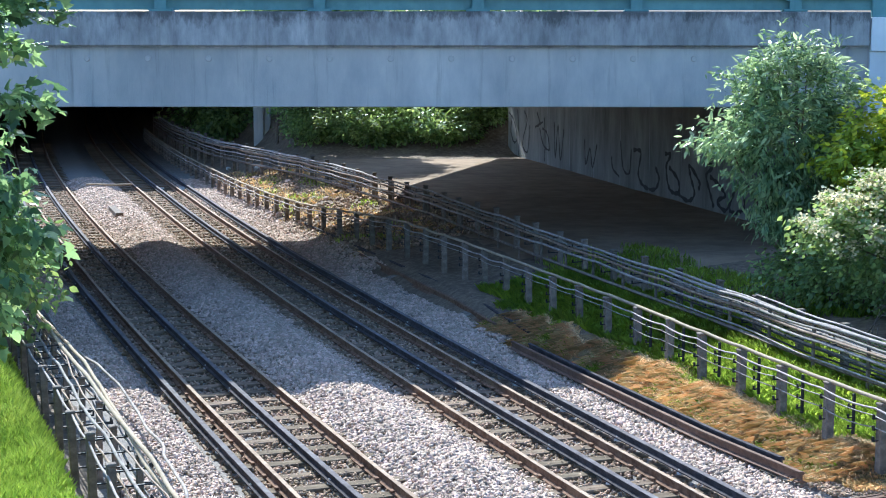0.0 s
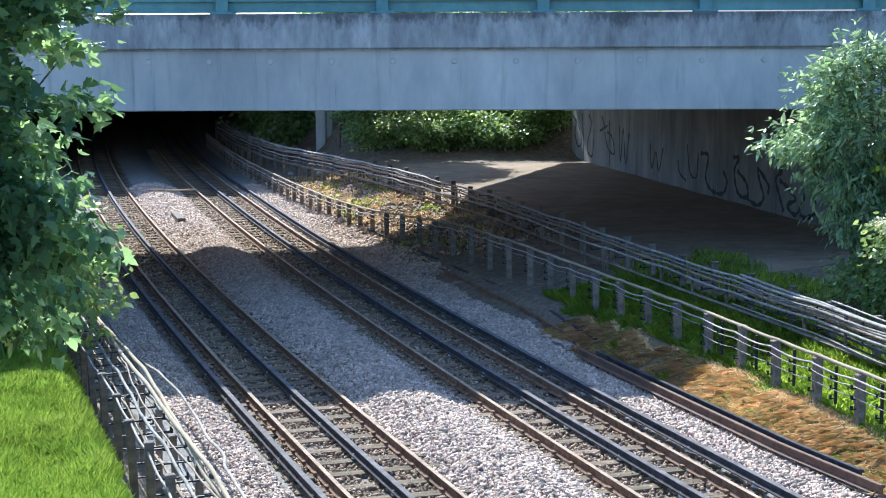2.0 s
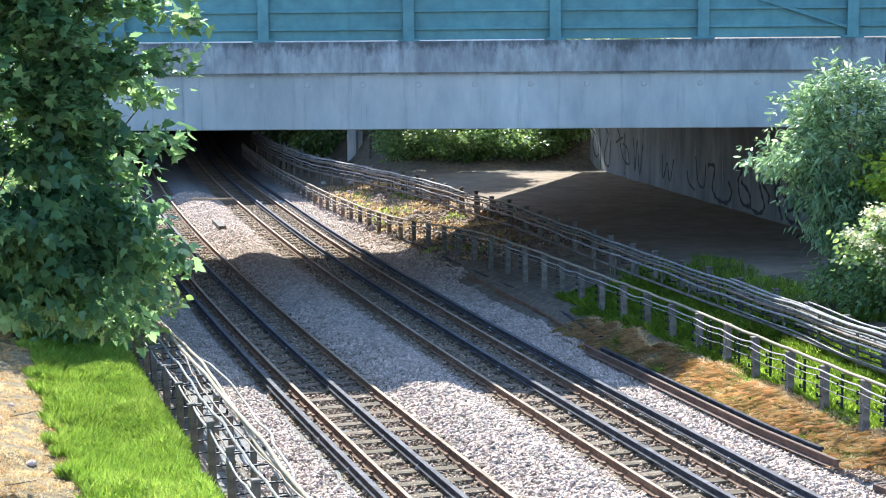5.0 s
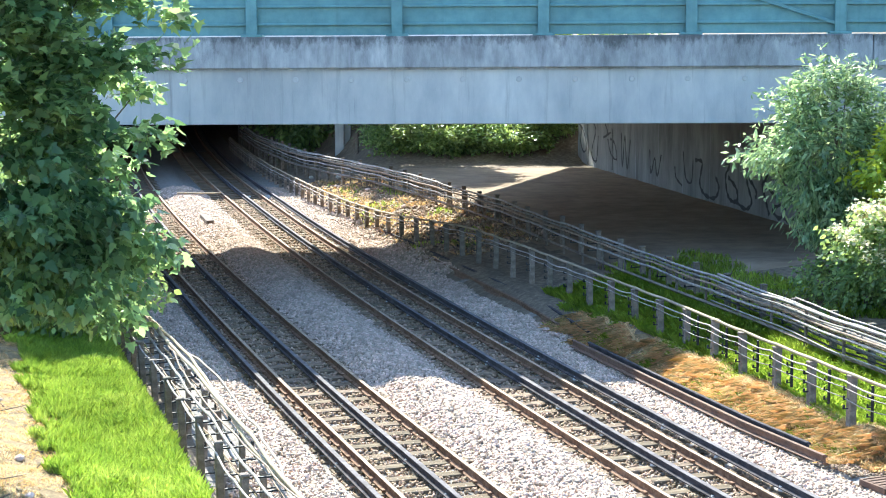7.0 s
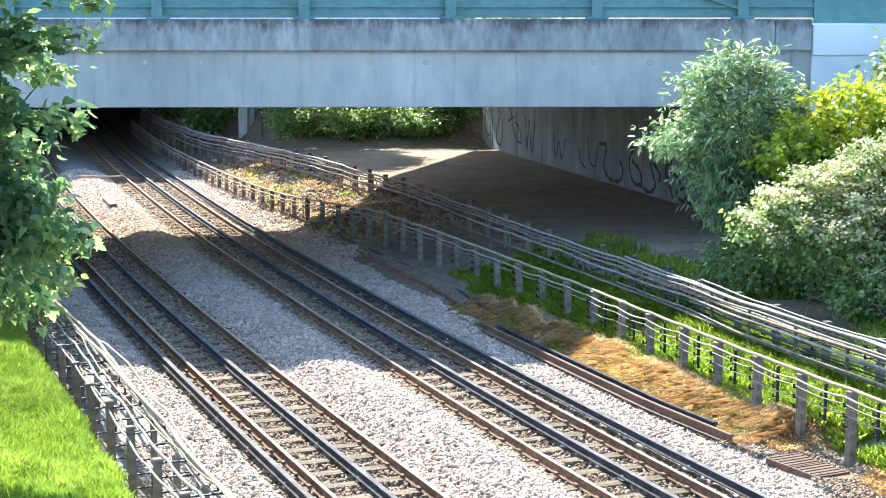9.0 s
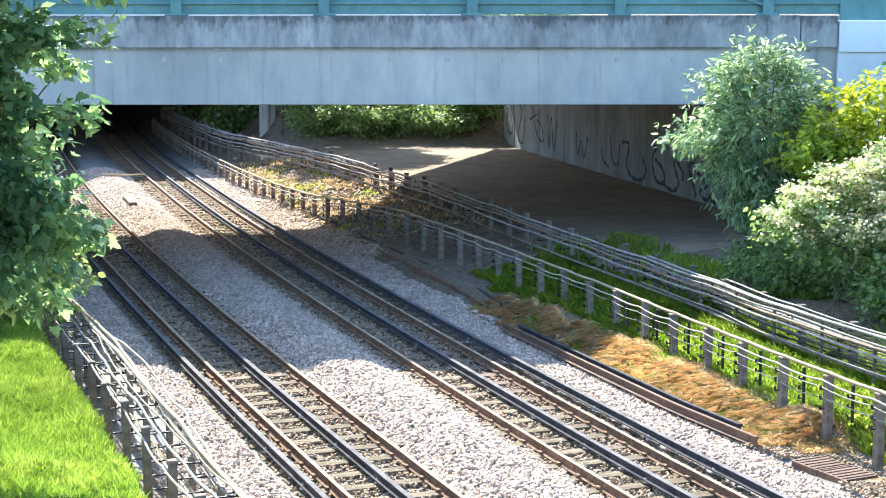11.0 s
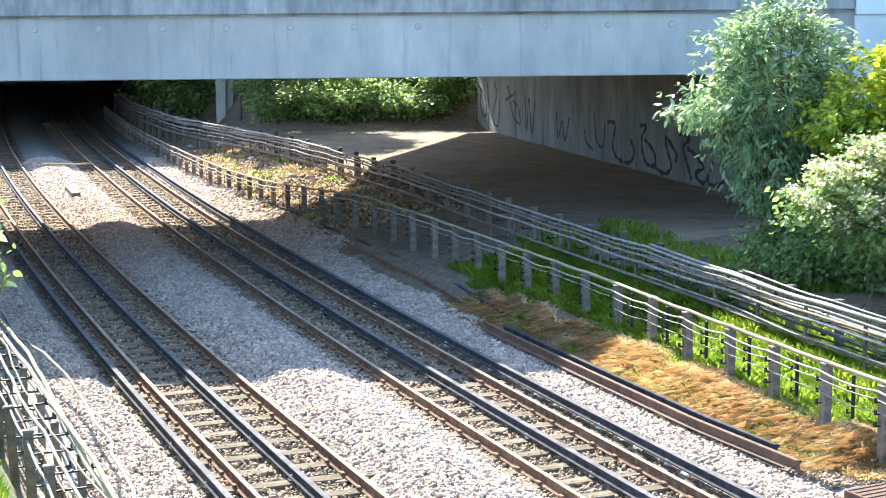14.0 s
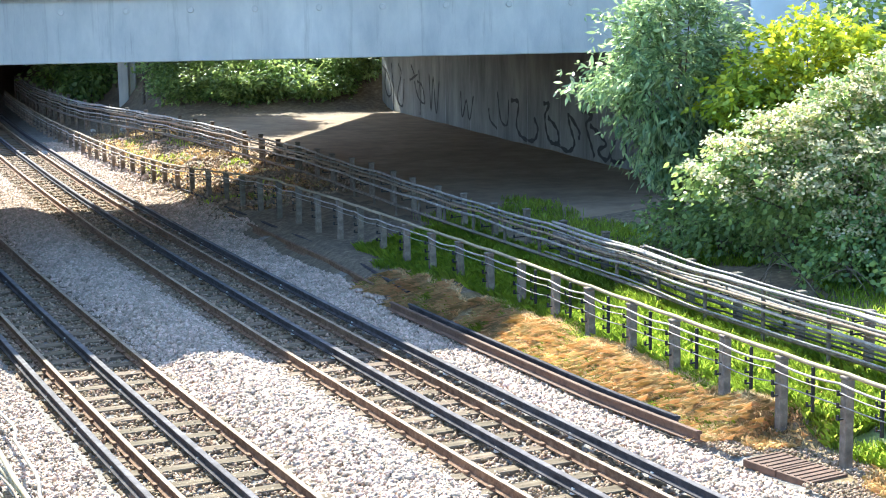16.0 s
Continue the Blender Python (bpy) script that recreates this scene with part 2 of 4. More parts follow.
def height(x, y):
    """The ground's height; the running rails' tops are at zero."""
    n = offset(x, y)
    if n > 0:
        z = mix((n - 0.2) / 0.8, -0.02, -0.222)
        z = mix((n - 3.0) / 0.6, z, -0.10)
        z = mix((n - 4.3) / 1.1, z, 0.28)
        z = mix((n - 5.6) / 1.8, z, 0.62)
        z = mix((n - 7.6) / 1.6, z, 1.0)
        shelf = mix((n - 9.5) / 9.0, 0, 3.0)
        z += shelf * mix((y - 36) / 5.0, 1.0, 0.0)
        z += mix((y - 80) / 20.0, 0.0, 2.0) * mix((n - 6.5) / 5.0, 0.0, 1.0)
        z += (mix((y - 68.5) / 8.0, 0.0, 2.0) + mix((y - 69.5) / 3.0, 0.0, 0.7) * mix((x + 1.0) / 3.0, 0.0, 1.0)) * mix((n - 7.0) / 3.0, 0.0, 1.0)
        z += mix((n - 22) / 30.0, 0, 3.0)
    else:
        z = mix((-n - 0.2) / 0.8, -0.02, -0.222)
        z = mix((-n - 3.0) / 0.6, z, -0.10)
        z = mix((-n - 5.3) / 0.95, z, 1.15)
        z = mix((-n - 6.5) / 4.0, z, 1.6)
        z += mix((-n - 14) / 30.0, 0, 4.0)
    if abs(n) > 4.3:
        rough = 0.25 if n > 8.0 and y > 40 else 1.0
        z += rough * (0.10 * noise.noise((x * 0.7, y * 0.7, 0)) + 0.05 * noise.noise((x * 2.3, y * 2.3, 5)))
        if 4.85 < n < 5.9 and 22 < y < 35:
            z += 0.09 * math.sin(math.pi * (n - 4.85) / 1.05) * (1 + 0.8 * noise.noise((x * 1.8, y * 1.8, 2)))
        if n > 0:
            # a level patch round the cover beside the verge
            z = mix((math.hypot((n - 4.65) / 1.3, (y - 22.25) / 1.6) - 0.7) / 0.5, 0.0, z)
        if -8.6 < n < -5.6:
            z += 0.07 * noise.noise((x * 1.5, y * 1.5, 9))
    return z


# ---------------------------------------------------------------- mesh helpers
def mesh_object(name, verts, faces, mats, parent=None, label="", smooth=False, index=None):
    me = bpy.data.meshes.new(name)
    me.from_pydata([tuple(v) for v in verts], [], faces)
    for m in mats if isinstance(mats, (list, tuple)) else [mats]:
        me.materials.append(m)
    if index is not None:
        me.polygons.foreach_set("material_index", index)
    if smooth:
        me.polygons.foreach_set("use_smooth", [True] * len(me.polygons))
    me.update()
    ob = new(name, me)
    if parent:
        ob.parent = parent
    if label:
        tagged(ob, label)
    return ob


def part(name, bm, mat, parent=None, label="", smooth=False):
    """Links a bmesh as one mesh object under a thing or a part."""
    me = bpy.data.meshes.new(name)
    bm.to_mesh(me)
    bm.free()
    me.materials.append(mat)
    if smooth:
        me.polygons.foreach_set("use_smooth", [True] * len(me.polygons))
    ob = new(name, me)
    if parent:
        ob.parent = parent
    if label:
        tagged(ob, label)
    return ob


def box(bm, x0, x1, y0, y1, z0, z1, bevel=0.0, m=None):
    r = bmesh.ops.create_cube(bm, size=1.0)
    mat = Matrix.Translation(((x0 + x1) / 2, (y0 + y1) / 2, (z0 + z1) / 2)) @ Matrix.Diagonal((x1 - x0, y1 - y0, z1 - z0, 1))
    bmesh.ops.transform(bm, matrix=(m @ mat) if m else mat, verts=r["verts"])
    if bevel:
        es = list({e for v in r["verts"] for e in v.link_edges})
        bmesh.ops.bevel(bm, geom=es, offset=bevel, segments=1, affect="EDGES", profile=0.5)
    return bm


def boxed(name, dims, mat, parent=None, bevel=0.0, label="", m=None):
    return part(name, box(bmesh.new(), *dims, bevel, m), mat, parent, label)


def tube(path, radius, sides=6):
    """Vertices and faces of a tube along a list of points."""
    verts, faces = [], []
    k = len(path)
    for i, p in enumerate(path):
        d = (path[min(i + 1, k - 1)] - path[max(i - 1, 0)]).normalized()
        side = d.cross(Vector((0, 0, 1)))
        side = side.normalized() if side.length > 1e-4 else Vector((1, 0, 0))
        up = side.cross(d)
        for j in range(sides):
            a = 2 * math.pi * j / sides
            verts.append(p + side * (radius * math.cos(a)) + up * (radius * math.sin(a)))
    for i in range(k - 1):
        for j in range(sides):
            a, b = i * sides + j, i * sides + (j + 1) % sides
            faces.append((a, b, b + sides, a + sides))
    faces.append(tuple(range(sides))[::-1])
    faces.append(tuple(range((k - 1) * sides, k * sides)))
    return verts, faces


def extrude_profile(profile, n, ys, z):
    """Sweeps a closed profile (across, up) along the railway at offset n."""
    verts, faces = [], []
    k = len(profile)
    for y in ys:
        for a, b in profile:
            verts.append(spot(y, (n(y) if callable(n) else n) + a, z + b))
    for i in range(len(ys) - 1):
        for j in range(k):
            a, b = i * k + j, i * k + (j + 1) % k
            faces.append((a, b, b + k, a + k))
    faces.append(tuple(range(k))[::-1])
    faces.append(tuple(range((len(ys) - 1) * k, len(ys) * k)))
    return verts, faces


# ---------------------------------------------------------------- ground
def build_ground():
    ns = [-900, -300, -120, -60, -40, -28, -20, -15, -12] + [-10 + 0.25 * i for i in range(81)] + [10.6, 11.4, 12.5, 14, 16, 18, 21, 25, 30, 40, 60, 120, 300, 900]
    ys = [-400, -100, -30, -8, 0, 5] + [10 + 0.5 * i for i in range(161)] + [94, 100, 110, 125, 150, 200, 300, 600, 1500]
    verts, faces, index = [], [], []
    for y in ys:
        for n in ns:
            p = spot(y, n)
            verts.append((p.x, p.y, height(p.x, p.y)))
    w = len(ns)
    for i in range(len(ys) - 1):
        for j in range(w - 1):
            a = i * w + j
            faces.append((a, a + 1, a + 1 + w, a + w))
            n, y = (ns[j] + ns[j + 1]) / 2, (ys[i] + ys[i + 1]) / 2
            n += 0.3 * noise.noise((n * 1.3, y * 0.9, 3))
            kind = 1 if -5.0 < n < 4.5 else 0
            if -7.6 < n < -5.5 and 5 < y < 32 or 5.6 < n < 8.6 and 10 < y < 33:
                kind = 2
            elif -14 < n <= -7.6 and 5 < y < 30 or 4.8 < n <= 5.6 and 10 < y < 33:
                kind = 3
            elif 7.6 < n < 20 and 38 < y < 67.5:
                kind = 4
            index.append(kind)
    ob = mesh_object("ground", verts, faces, [M["soil"], M["ballast_bed"], M["turf"], M["dry_turf"], M["path_earth"]], smooth=True, index=index)
    tagged(ob, "brown earth and ballast bed of a railway cutting", "ground", kind="structure")


build_ground()

# ---------------------------------------------------------------- tracks
RAIL = [(-0.07, -0.159), (0.07, -0.159), (0.07, -0.148), (0.012, -0.125), (0.010, -0.05), (0.035, -0.038), (0.035, -0.006), (0.026, 0.0), (-0.026, 0.0), (-0.035, -0.006), (-0.035, -0.038), (-0.010, -0.05), (-0.012, -0.125), (-0.07, -0.148)]
POWER = [(-0.075, -0.14), (0.075, -0.14), (0.075, -0.122), (0.03, -0.105), (0.026, -0.055), (0.045, -0.045), (0.045, -0.008), (0.036, 0.0), (-0.036, 0.0), (-0.045, -0.008), (-0.045, -0.045), (-0.026, -0.055), (-0.03, -0.105), (-0.075, -0.122)]
LINE_YS = [8 + 1.5 * i for i in range(82)]


def build_rail(name, profile, n, z, mats, parent):
    verts, faces = extrude_profile(profile, n, LINE_YS, z)
    k = len(profile)
    index = [1 if (f % k) in (6, 7, 8) else 0 for f in range((len(LINE_YS) - 1) * k)] + [0, 0]
    return mesh_object(name, verts, faces, mats, parent, index=index)


def mid_right(y):
    """The right-hand track draws slightly apart with distance."""
    return 1.89 + 0.0095 * max(0.0, min(40.0, y - 23))


def mid_left(y):
    return -1.89


def build_track(mid_at, outer):
    track = new("railway_track")
    tagged(track, "four-rail electric railway track with rusty running rails", "railway track", "railway tracks")
    for s in (-0.7525, 0.7525):
        build_rail("running_rail", RAIL, lambda y, s=s: mid_at(y) + s, 0.0, [M["rail_rust"], M["rail_head"]], track)
    build_rail("conductor_rail", POWER, mid_at, 0.045, [M["conductor"], M["conductor_head"]], track)
    build_rail("conductor_rail", POWER, lambda y: mid_at(y) + outer * 1.165, 0.08, [M["conductor"], M["conductor_head"]], track)
    bm = bmesh.new()
    box(bm, -1.28, 1.28, -0.125, 0.125, -0.29, -0.159, 0.012)
    me = bpy.data.meshes.new("sleeper")
    bm.to_mesh(me)
    bm.free()
    me.materials.append(M["sleeper"])
    bm = bmesh.new()
    box(bm, -0.09, 0.09, -0.09, 0.09, -0.159, -0.135, 0.006)
    box(bm, -0.10, -0.045, -0.06, 0.06, -0.135, -0.105, 0.006)
    box(bm, 0.045, 0.10, -0.06, 0.06, -0.135, -0.105, 0.006)
    chair = bpy.data.meshes.new("rail_chair")
    bm.to_mesh(chair)
    bm.free()
    chair.materials.append(M["rail_rust"])
    bm = bmesh.new()
    bmesh.ops.create_cone(bm, cap_ends=True, segments=10, radius1=0.075, radius2=0.05, depth=0.075, matrix=Matrix.Translation((0, 0, -0.124)))
    pot = bpy.data.meshes.new("insulator")
    bm.to_mesh(pot)
    bm.free()
    pot.materials.append(M["porcelain"])
    y, i = 12.0, 0
    rnd = random.Random(4 + int(outer))
    while y < 92:
        p = spot(y, mid_at(y))
        turn = pose(p.x, p.y, rnd.uniform(-0.006, 0.006), 0, 0, math.degrees(lean(y)) + rnd.uniform(-1, 1))
        ob = new("sleeper", me)
        ob.parent, ob.matrix_basis = track, turn
        if y < 45:
            for s in (-0.7525, 0.7525):
                c = new("rail_chair", chair)
                c.parent, c.matrix_basis = track, turn @ pose(s, 0, 0)
        if i % 3 == 0 and y < 60:
            for s, z in ((0, 0.066), (outer * 1.165, 0.101)):
                c = new("insulator", pot)
                c.parent, c.matrix_basis = track, turn @ pose(s, 0, z - 0.04)
        y += 0.715 * math.cos(lean(y))
        i += 1


build_track(mid_left, -1)
build_track(mid_right, 1)


def build_stones(name, label, mat, count, region, size, seed, lift=0.0):
    """Loose angular stones as one mesh. region(rnd) gives n and y."""
    rnd = np.random.RandomState(seed)
    base = np.array([(-1, -1, -1), (1, -1, -1), (1, 1, -1), (-1, 1, -1), (-1, -1, 1), (1, -1, 1), (1, 1, 1), (-1, 1, 1)], float)
    quads = np.array([(0, 3, 2, 1), (4, 5, 6, 7), (0, 1, 5, 4), (1, 2, 6, 5), (2, 3, 7, 6), (3, 0, 4, 7)])
    kinds = [base * rnd.uniform(0.45, 1.0, (8, 1)) * rnd.uniform(0.7, 1.0, (8, 3)) for _ in range(24)]
    pts = region(rnd, count)
    count = len(pts)
    V = np.zeros((count, 8, 3))
    pick = rnd.randint(0, 24, count)
    scale = size * rnd.uniform(0.6, 1.35, (count, 1, 1)) * 0.5
    q = rnd.normal(size=(count, 4))
    q /= np.linalg.norm(q, axis=1)[:, None]
    w, a, b, c = q.T
    R = np.stack([1 - 2 * (b * b + c * c), 2 * (a * b - c * w), 2 * (a * c + b * w), 2 * (a * b + c * w), 1 - 2 * (a * a + c * c), 2 * (b * c - a * w), 2 * (a * c - b * w), 2 * (b * c + a * w), 1 - 2 * (a * a + b * b)], 1).reshape(count, 3, 3)
    K = np.array(kinds)[pick] * scale
    V = np.einsum("nij,nkj->nki", R, K) + np.array(pts)[:, None, :]
    V[:, :, 2] += lift + rnd.uniform(0, size * 0.35, (count, 1))
    Fc = (quads[None] + 8 * np.arange(count)[:, None, None]).reshape(-1, 4)
    me = bpy.data.meshes.new(name)
    me.vertices.add(count * 8)
    me.vertices.foreach_set("co", V.reshape(-1))
    me.loops.add(Fc.size)
    me.loops.foreach_set("vertex_index", Fc.reshape(-1))
    me.polygons.add(len(Fc))
    me.polygons.foreach_set("loop_start", np.arange(0, Fc.size, 4))
    me.update(calc_edges=True)
    me.materials.append(mat)
    ob = new(name, me)
    tagged(ob, label, "ballast", kind="stuff")
    return ob


def band(n0, n1, y0, y1, keep=None):
    def region(rnd, count):
        out = []
        for y, n in zip(rnd.uniform(y0, y1, count), rnd.uniform(n0, n1, count)):
            if keep and not keep(y, n, rnd):
                continue
            p = spot(y, n)
            out.append((p.x, p.y, height(p.x, p.y)))
        return out
    return region


def both_tracks(y0, y1):
    def region(rnd, count):
        out = []
        for y, n, s in zip(rnd.uniform(y0, y1, count), rnd.uniform(-1.3, 1.3, count), rnd.randint(0, 2, count)):
            p = spot(y, n + (mid_right(y) if s else mid_left(y)))
            out.append((p.x, p.y, -0.197))
        return out
    return region


build_stones("verge_gravel", "brown gravel and litter on the verge", M["old_ballast"], 6500, band(4.2, 5.6, 17, 23.6, lambda y, n, rnd: not (abs(n - 4.65) < 0.36 and abs(y - 22.25) < 0.68)), 0.05, 8)
build_stones("rubble", "pale rubble and debris on the rough verge beyond the bridge", M["old_ballast"], 5000, band(4.7, 8.4, 46, 68), 0.10, 9)
PALE = "pale pinkish granite ballast between the tracks"
build_stones("ballast_heap", PALE, M["ballast"], 26000, band(-1.0, 1.0, 18, 44), 0.08, 1)
build_stones("ballast_heap", PALE, M["ballast"], 15000, band(-1.0, 1.0, 44, 70), 0.085, 2)
build_stones("ballast_shoulder", "pale ballast shoulder beside the track", M["ballast"], 17000, band(3.3, 4.5, 18, 44, lambda y, n, rnd: n < 4.2 or y > 34), 0.078, 3)
build_stones("ballast_shoulder", "pale ballast shoulder beside the track", M["ballast"], 11000, band(3.3, 4.9, 44, 70), 0.085, 4)
build_stones("ballast_shoulder", "pale ballast shoulder beside the cable posts", M["ballast"], 19000, band(-5.0, -3.3, 18, 44, lambda y, n, rnd: n > -4.2 or y < 24), 0.075, 5)
build_stones("track_ballast", "brown dirty ballast between the sleepers", M["old_ballast"], 26000, both_tracks(18, 44), 0.062, 6)
build_stones("track_ballast", "brown dirty ballast between the sleepers", M["old_ballast"], 9000, both_tracks(44, 66), 0.085, 7)

# ---------------------------------------------------------------- the road bridge
FACE = 40.0
SOFFIT, LEDGE, TOP = 4.49, 5.92, 6.73


def prism(outline, z0, z1):
    bm = bmesh.new()
    low = [bm.verts.new((x, y, z0)) for x, y in outline]
    high = [bm.verts.new((x, y, z1)) for x, y in outline]
    k = len(outline)
    bm.faces.new(low[::-1])
    bm.faces.new(high)
    for i in range(k):
        bm.faces.new((low[i], low[(i + 1) % k], high[(i + 1) % k], high[i]))
    bmesh.ops.recalc_face_normals(bm, faces=bm.faces)
    return bm


def build_bridge():
    bridge = new("road_bridge")
    tagged(bridge, "weathered grey concrete road bridge spanning the railway", "bridge")
    part("deck", prism([(-45, FACE + 0.5), (34, FACE + 0.5), (34, 71.4), (1.3, 71.4), (-3.6, 54.9), (-11, 53.8), (-45, 52.4)], SOFFIT + 0.02, 6.2), M["concrete"], bridge)
    boxed("edge_girder", (-45, 30, FACE, FACE + 0.5, SOFFIT, LEDGE), M["concrete"], bridge, 0.02)
    boxed("parapet_beam", (-45, 9.05, FACE - 0.16, FACE + 0.4, LEDGE + 0.004, TOP), M["concrete_dirty"], bridge, 0.025, "stained concrete parapet beam with dark streaks")
    boxed("parapet_beam", (9.07, 10.0, FACE - 0.15, FACE + 0.4, LEDGE + 0.004, TOP - 0.01), M["concrete_dirty"], bridge, 0.025)
    boxed("drip_nib", (-45, 10.0, FACE - 0.05, FACE + 0.1, LEDGE - 0.05, LEDGE), M["concrete_dirty"], bridge)
    # the far girder along the skewed edge
    bm = bmesh.new()
    bm2 = prism([(-45, 52.4), (-11, 53.8), (-3.6, 54.9), (1.3, 71.4), (1.0, 71.5), (-3.9, 55.3), (-11.1, 54.2), (-45, 52.8)], SOFFIT, TOP)
    bm.free()
    part("far_girder", bm2, M["concrete"], bridge)
    bm = bmesh.new()
    bmesh.ops.create_cone(bm, cap_ends=True, segments=12, radius1=0.075, radius2=0.06, depth=0.04, matrix=pose(0, 0, 0, 90, 0, 0))
    dot = bpy.data.meshes.new("anchor_cap")
    bm.to_mesh(dot)
    bm.free()
    dot.materials.append(M["concrete"])
    for i in range(-6, 8):
        ob = new("anchor_cap", dot)
        ob.parent, ob.matrix_basis = bridge, pose(-1.23 + 1.427 * i, FACE - 0.015, 5.63)
    for i in range(-5, 5):
        boxed("girder_joint", (-3.2 + 2.854 * i - 0.012, -3.2 + 2.854 * i + 0.012, FACE - 0.004, FACE + 0.01, SOFFIT + 0.03, LEDGE - 0.06), M["concrete"], bridge)
    # abutment at the path
    wall = new("abutment_wall")
    tagged(wall, "concrete abutment wall with black spray-painted scribbles", "wall", kind="structure")
    part("wall_body", prism([(2.75, 70.2), (9.9, 40.6), (12.5, 40.6), (5.5, 71.0)], -0.3, SOFFIT + 0.015), M["shaded_concrete"], wall)
    for i in range(1, 11):
        f = i / 11
        a = math.atan2(29.6, -7.15)
        bm = bmesh.new()
        box(bm, -0.012, 0.012, -0.006, 0.01, 0.9, SOFFIT, 0, pose(2.75 + 7.15 * f, 70.2 - 29.6 * f, 0, 0, 0, math.degrees(a) + 180))
        part("wall_joint", bm, M["concrete_dirty"], wall)
    left = new("abutment_wall")
    tagged(left, "concrete abutment wall in deep shade", "wall", kind="structure")
    part("wall_body", prism([(-20, 54), (-16.0, 40.6), (-19, 40.6), (-23, 54)], -0.3, SOFFIT + 0.015), M["shaded_concrete"], left)


build_bridge()


def build_fence():
    fence = new("bridge_fence")
    tagged(fence, "teal painted steel fence with ribbed panels along the bridge", "fence")
    xs = [-6.6 + 3.71 * i for i in range(-8, 5)]
    for x in xs:
        bm = bmesh.new()
        box(bm, x - 0.14, x + 0.14, FACE - 0.12, FACE - 0.1, TOP, TOP + 2.75, 0.004)
        box(bm, x - 0.02, x + 0.02, FACE - 0.1, FACE + 0.16, TOP, TOP + 2.75)
        box(bm, x - 0.14, x + 0.14, FACE + 0.16, FACE + 0.18, TOP, TOP + 2.75, 0.004)
        p = part("fence_post", bm, M["teal_paint"], fence)
        bm = bmesh.new()
        box(bm, x - 0.28, x + 0.28, FACE - 0.14, FACE + 0.26, TOP, TOP + 0.06, 0.008)
        part("base_plate", bm, M["teal_paint"], p)
    for a, b in zip(xs, xs[1:] + [10.2]):
        for k in range(6):
            z = TOP + 0.03 + 0.45 * k
            bm = bmesh.new()
            box(bm, a + 0.03, b - 0.03, FACE + 0.06, FACE + 0.075, z, z + 0.45)
            box(bm, a + 0.03, b - 0.03, FACE - 0.04, FACE + 0.06, z + 0.25, z + 0.31, 0.006)
            part("fence_panel", bm, M["teal_paint"], fence)
    bm = bmesh.new()
    d = Vector((2.3, 0, -0.75))
    box(bm, -d.length / 2, d.length / 2, -0.03, 0.03, -0.04, 0.04, 0.006, pose(7.1, FACE - 0.05, TOP + 0.6, 0, math.degrees(math.atan2(0.75, 2.3)), 0))
    part("brace", bm, M["teal_paint"], fence)
    # solid panels past the end of the parapet
    side = new("approach_wall")
    tagged(side, "pale concrete approach wall with a solid teal barrier on top", "wall", kind="structure")
    boxed("wall_body", (10.02, 34, FACE - 0.1, FACE + 0.35, 1.5, 5.8), M["pale_wall"], side)
    boxed("wall_coping", (10.02, 34, FACE - 0.18, FACE + 0.42, 5.804, 6.6), M["pale_wall"], side, 0.02)
    boxed("barrier", (10.05, 34, FACE - 0.05, FACE + 0.1, 6.604, 9.4), M["teal_paint"], side, 0.01, "solid teal barrier panel")


build_fence()


def build_second_bridge():
    b = new("covered_way")
    tagged(b, "dark covered way of concrete over the railway", "bridge")
    part("deck", prism([(-60, 73), (-7.0, 73), (-7.0, 135), (-60, 135)], 4.6, 6.6), M["concrete"], b)
    part("side_wall", prism([(-34, 73), (-33, 73), (-42, 135), (-43, 135)], -0.5, 4.62), M["concrete"], b)
    part("side_wall", prism([(-13.0, 92), (-12.4, 92), (-7.2, 136), (-8.0, 136)], -0.5, 4.62), M["concrete"], b)
    part("end_wall", prism([(-60, 134), (-7, 134), (-7, 135), (-60, 135)], -0.5, 4.62), M["concrete"], b)
    col = boxed("column", (-8.5, -8.06, 75.7, 76.4, 0.2, 4.6), M["concrete"], b, 0.03, "pale square concrete column")
    boxed("column_rib", (-8.05, -7.8, 75.95, 76.4, 0.2, 4.6), M["concrete"], col, 0.02)


build_second_bridge()

# ---------------------------------------------------------------- cable posts
def sag_path(rows, wobble, seed, step=0.45):
    """A cable through (y, n, z) supports, drooping between them."""
    rnd = random.Random(seed)
    path = []
    for (y0, n0, z0), (y1, n1, z1) in zip(rows, rows[1:]):
        k = 5
        droop = rnd.uniform(0.1, 1.0) * wobble
        for i in range(k):
            f = i / k
            e = f * f * (3 - 2 * f)
            path.append(spot(y0 + (y1 - y0) * f, n0 + (n1 - n0) * e, z0 + (z1 - z0) * e - droop * 4 * f * (1 - f)))
    y, n, z = rows[-1]
    path.append(spot(y, n, z))
    return path


def cable(rows, radius, mat, wobble, seed, label, group):
    verts, faces = tube(sag_path(rows, wobble, seed), radius, 6)
    ob = mesh_object("cable", verts, faces, mat, smooth=True)
    tagged(ob, label, "cable", group)
    return ob


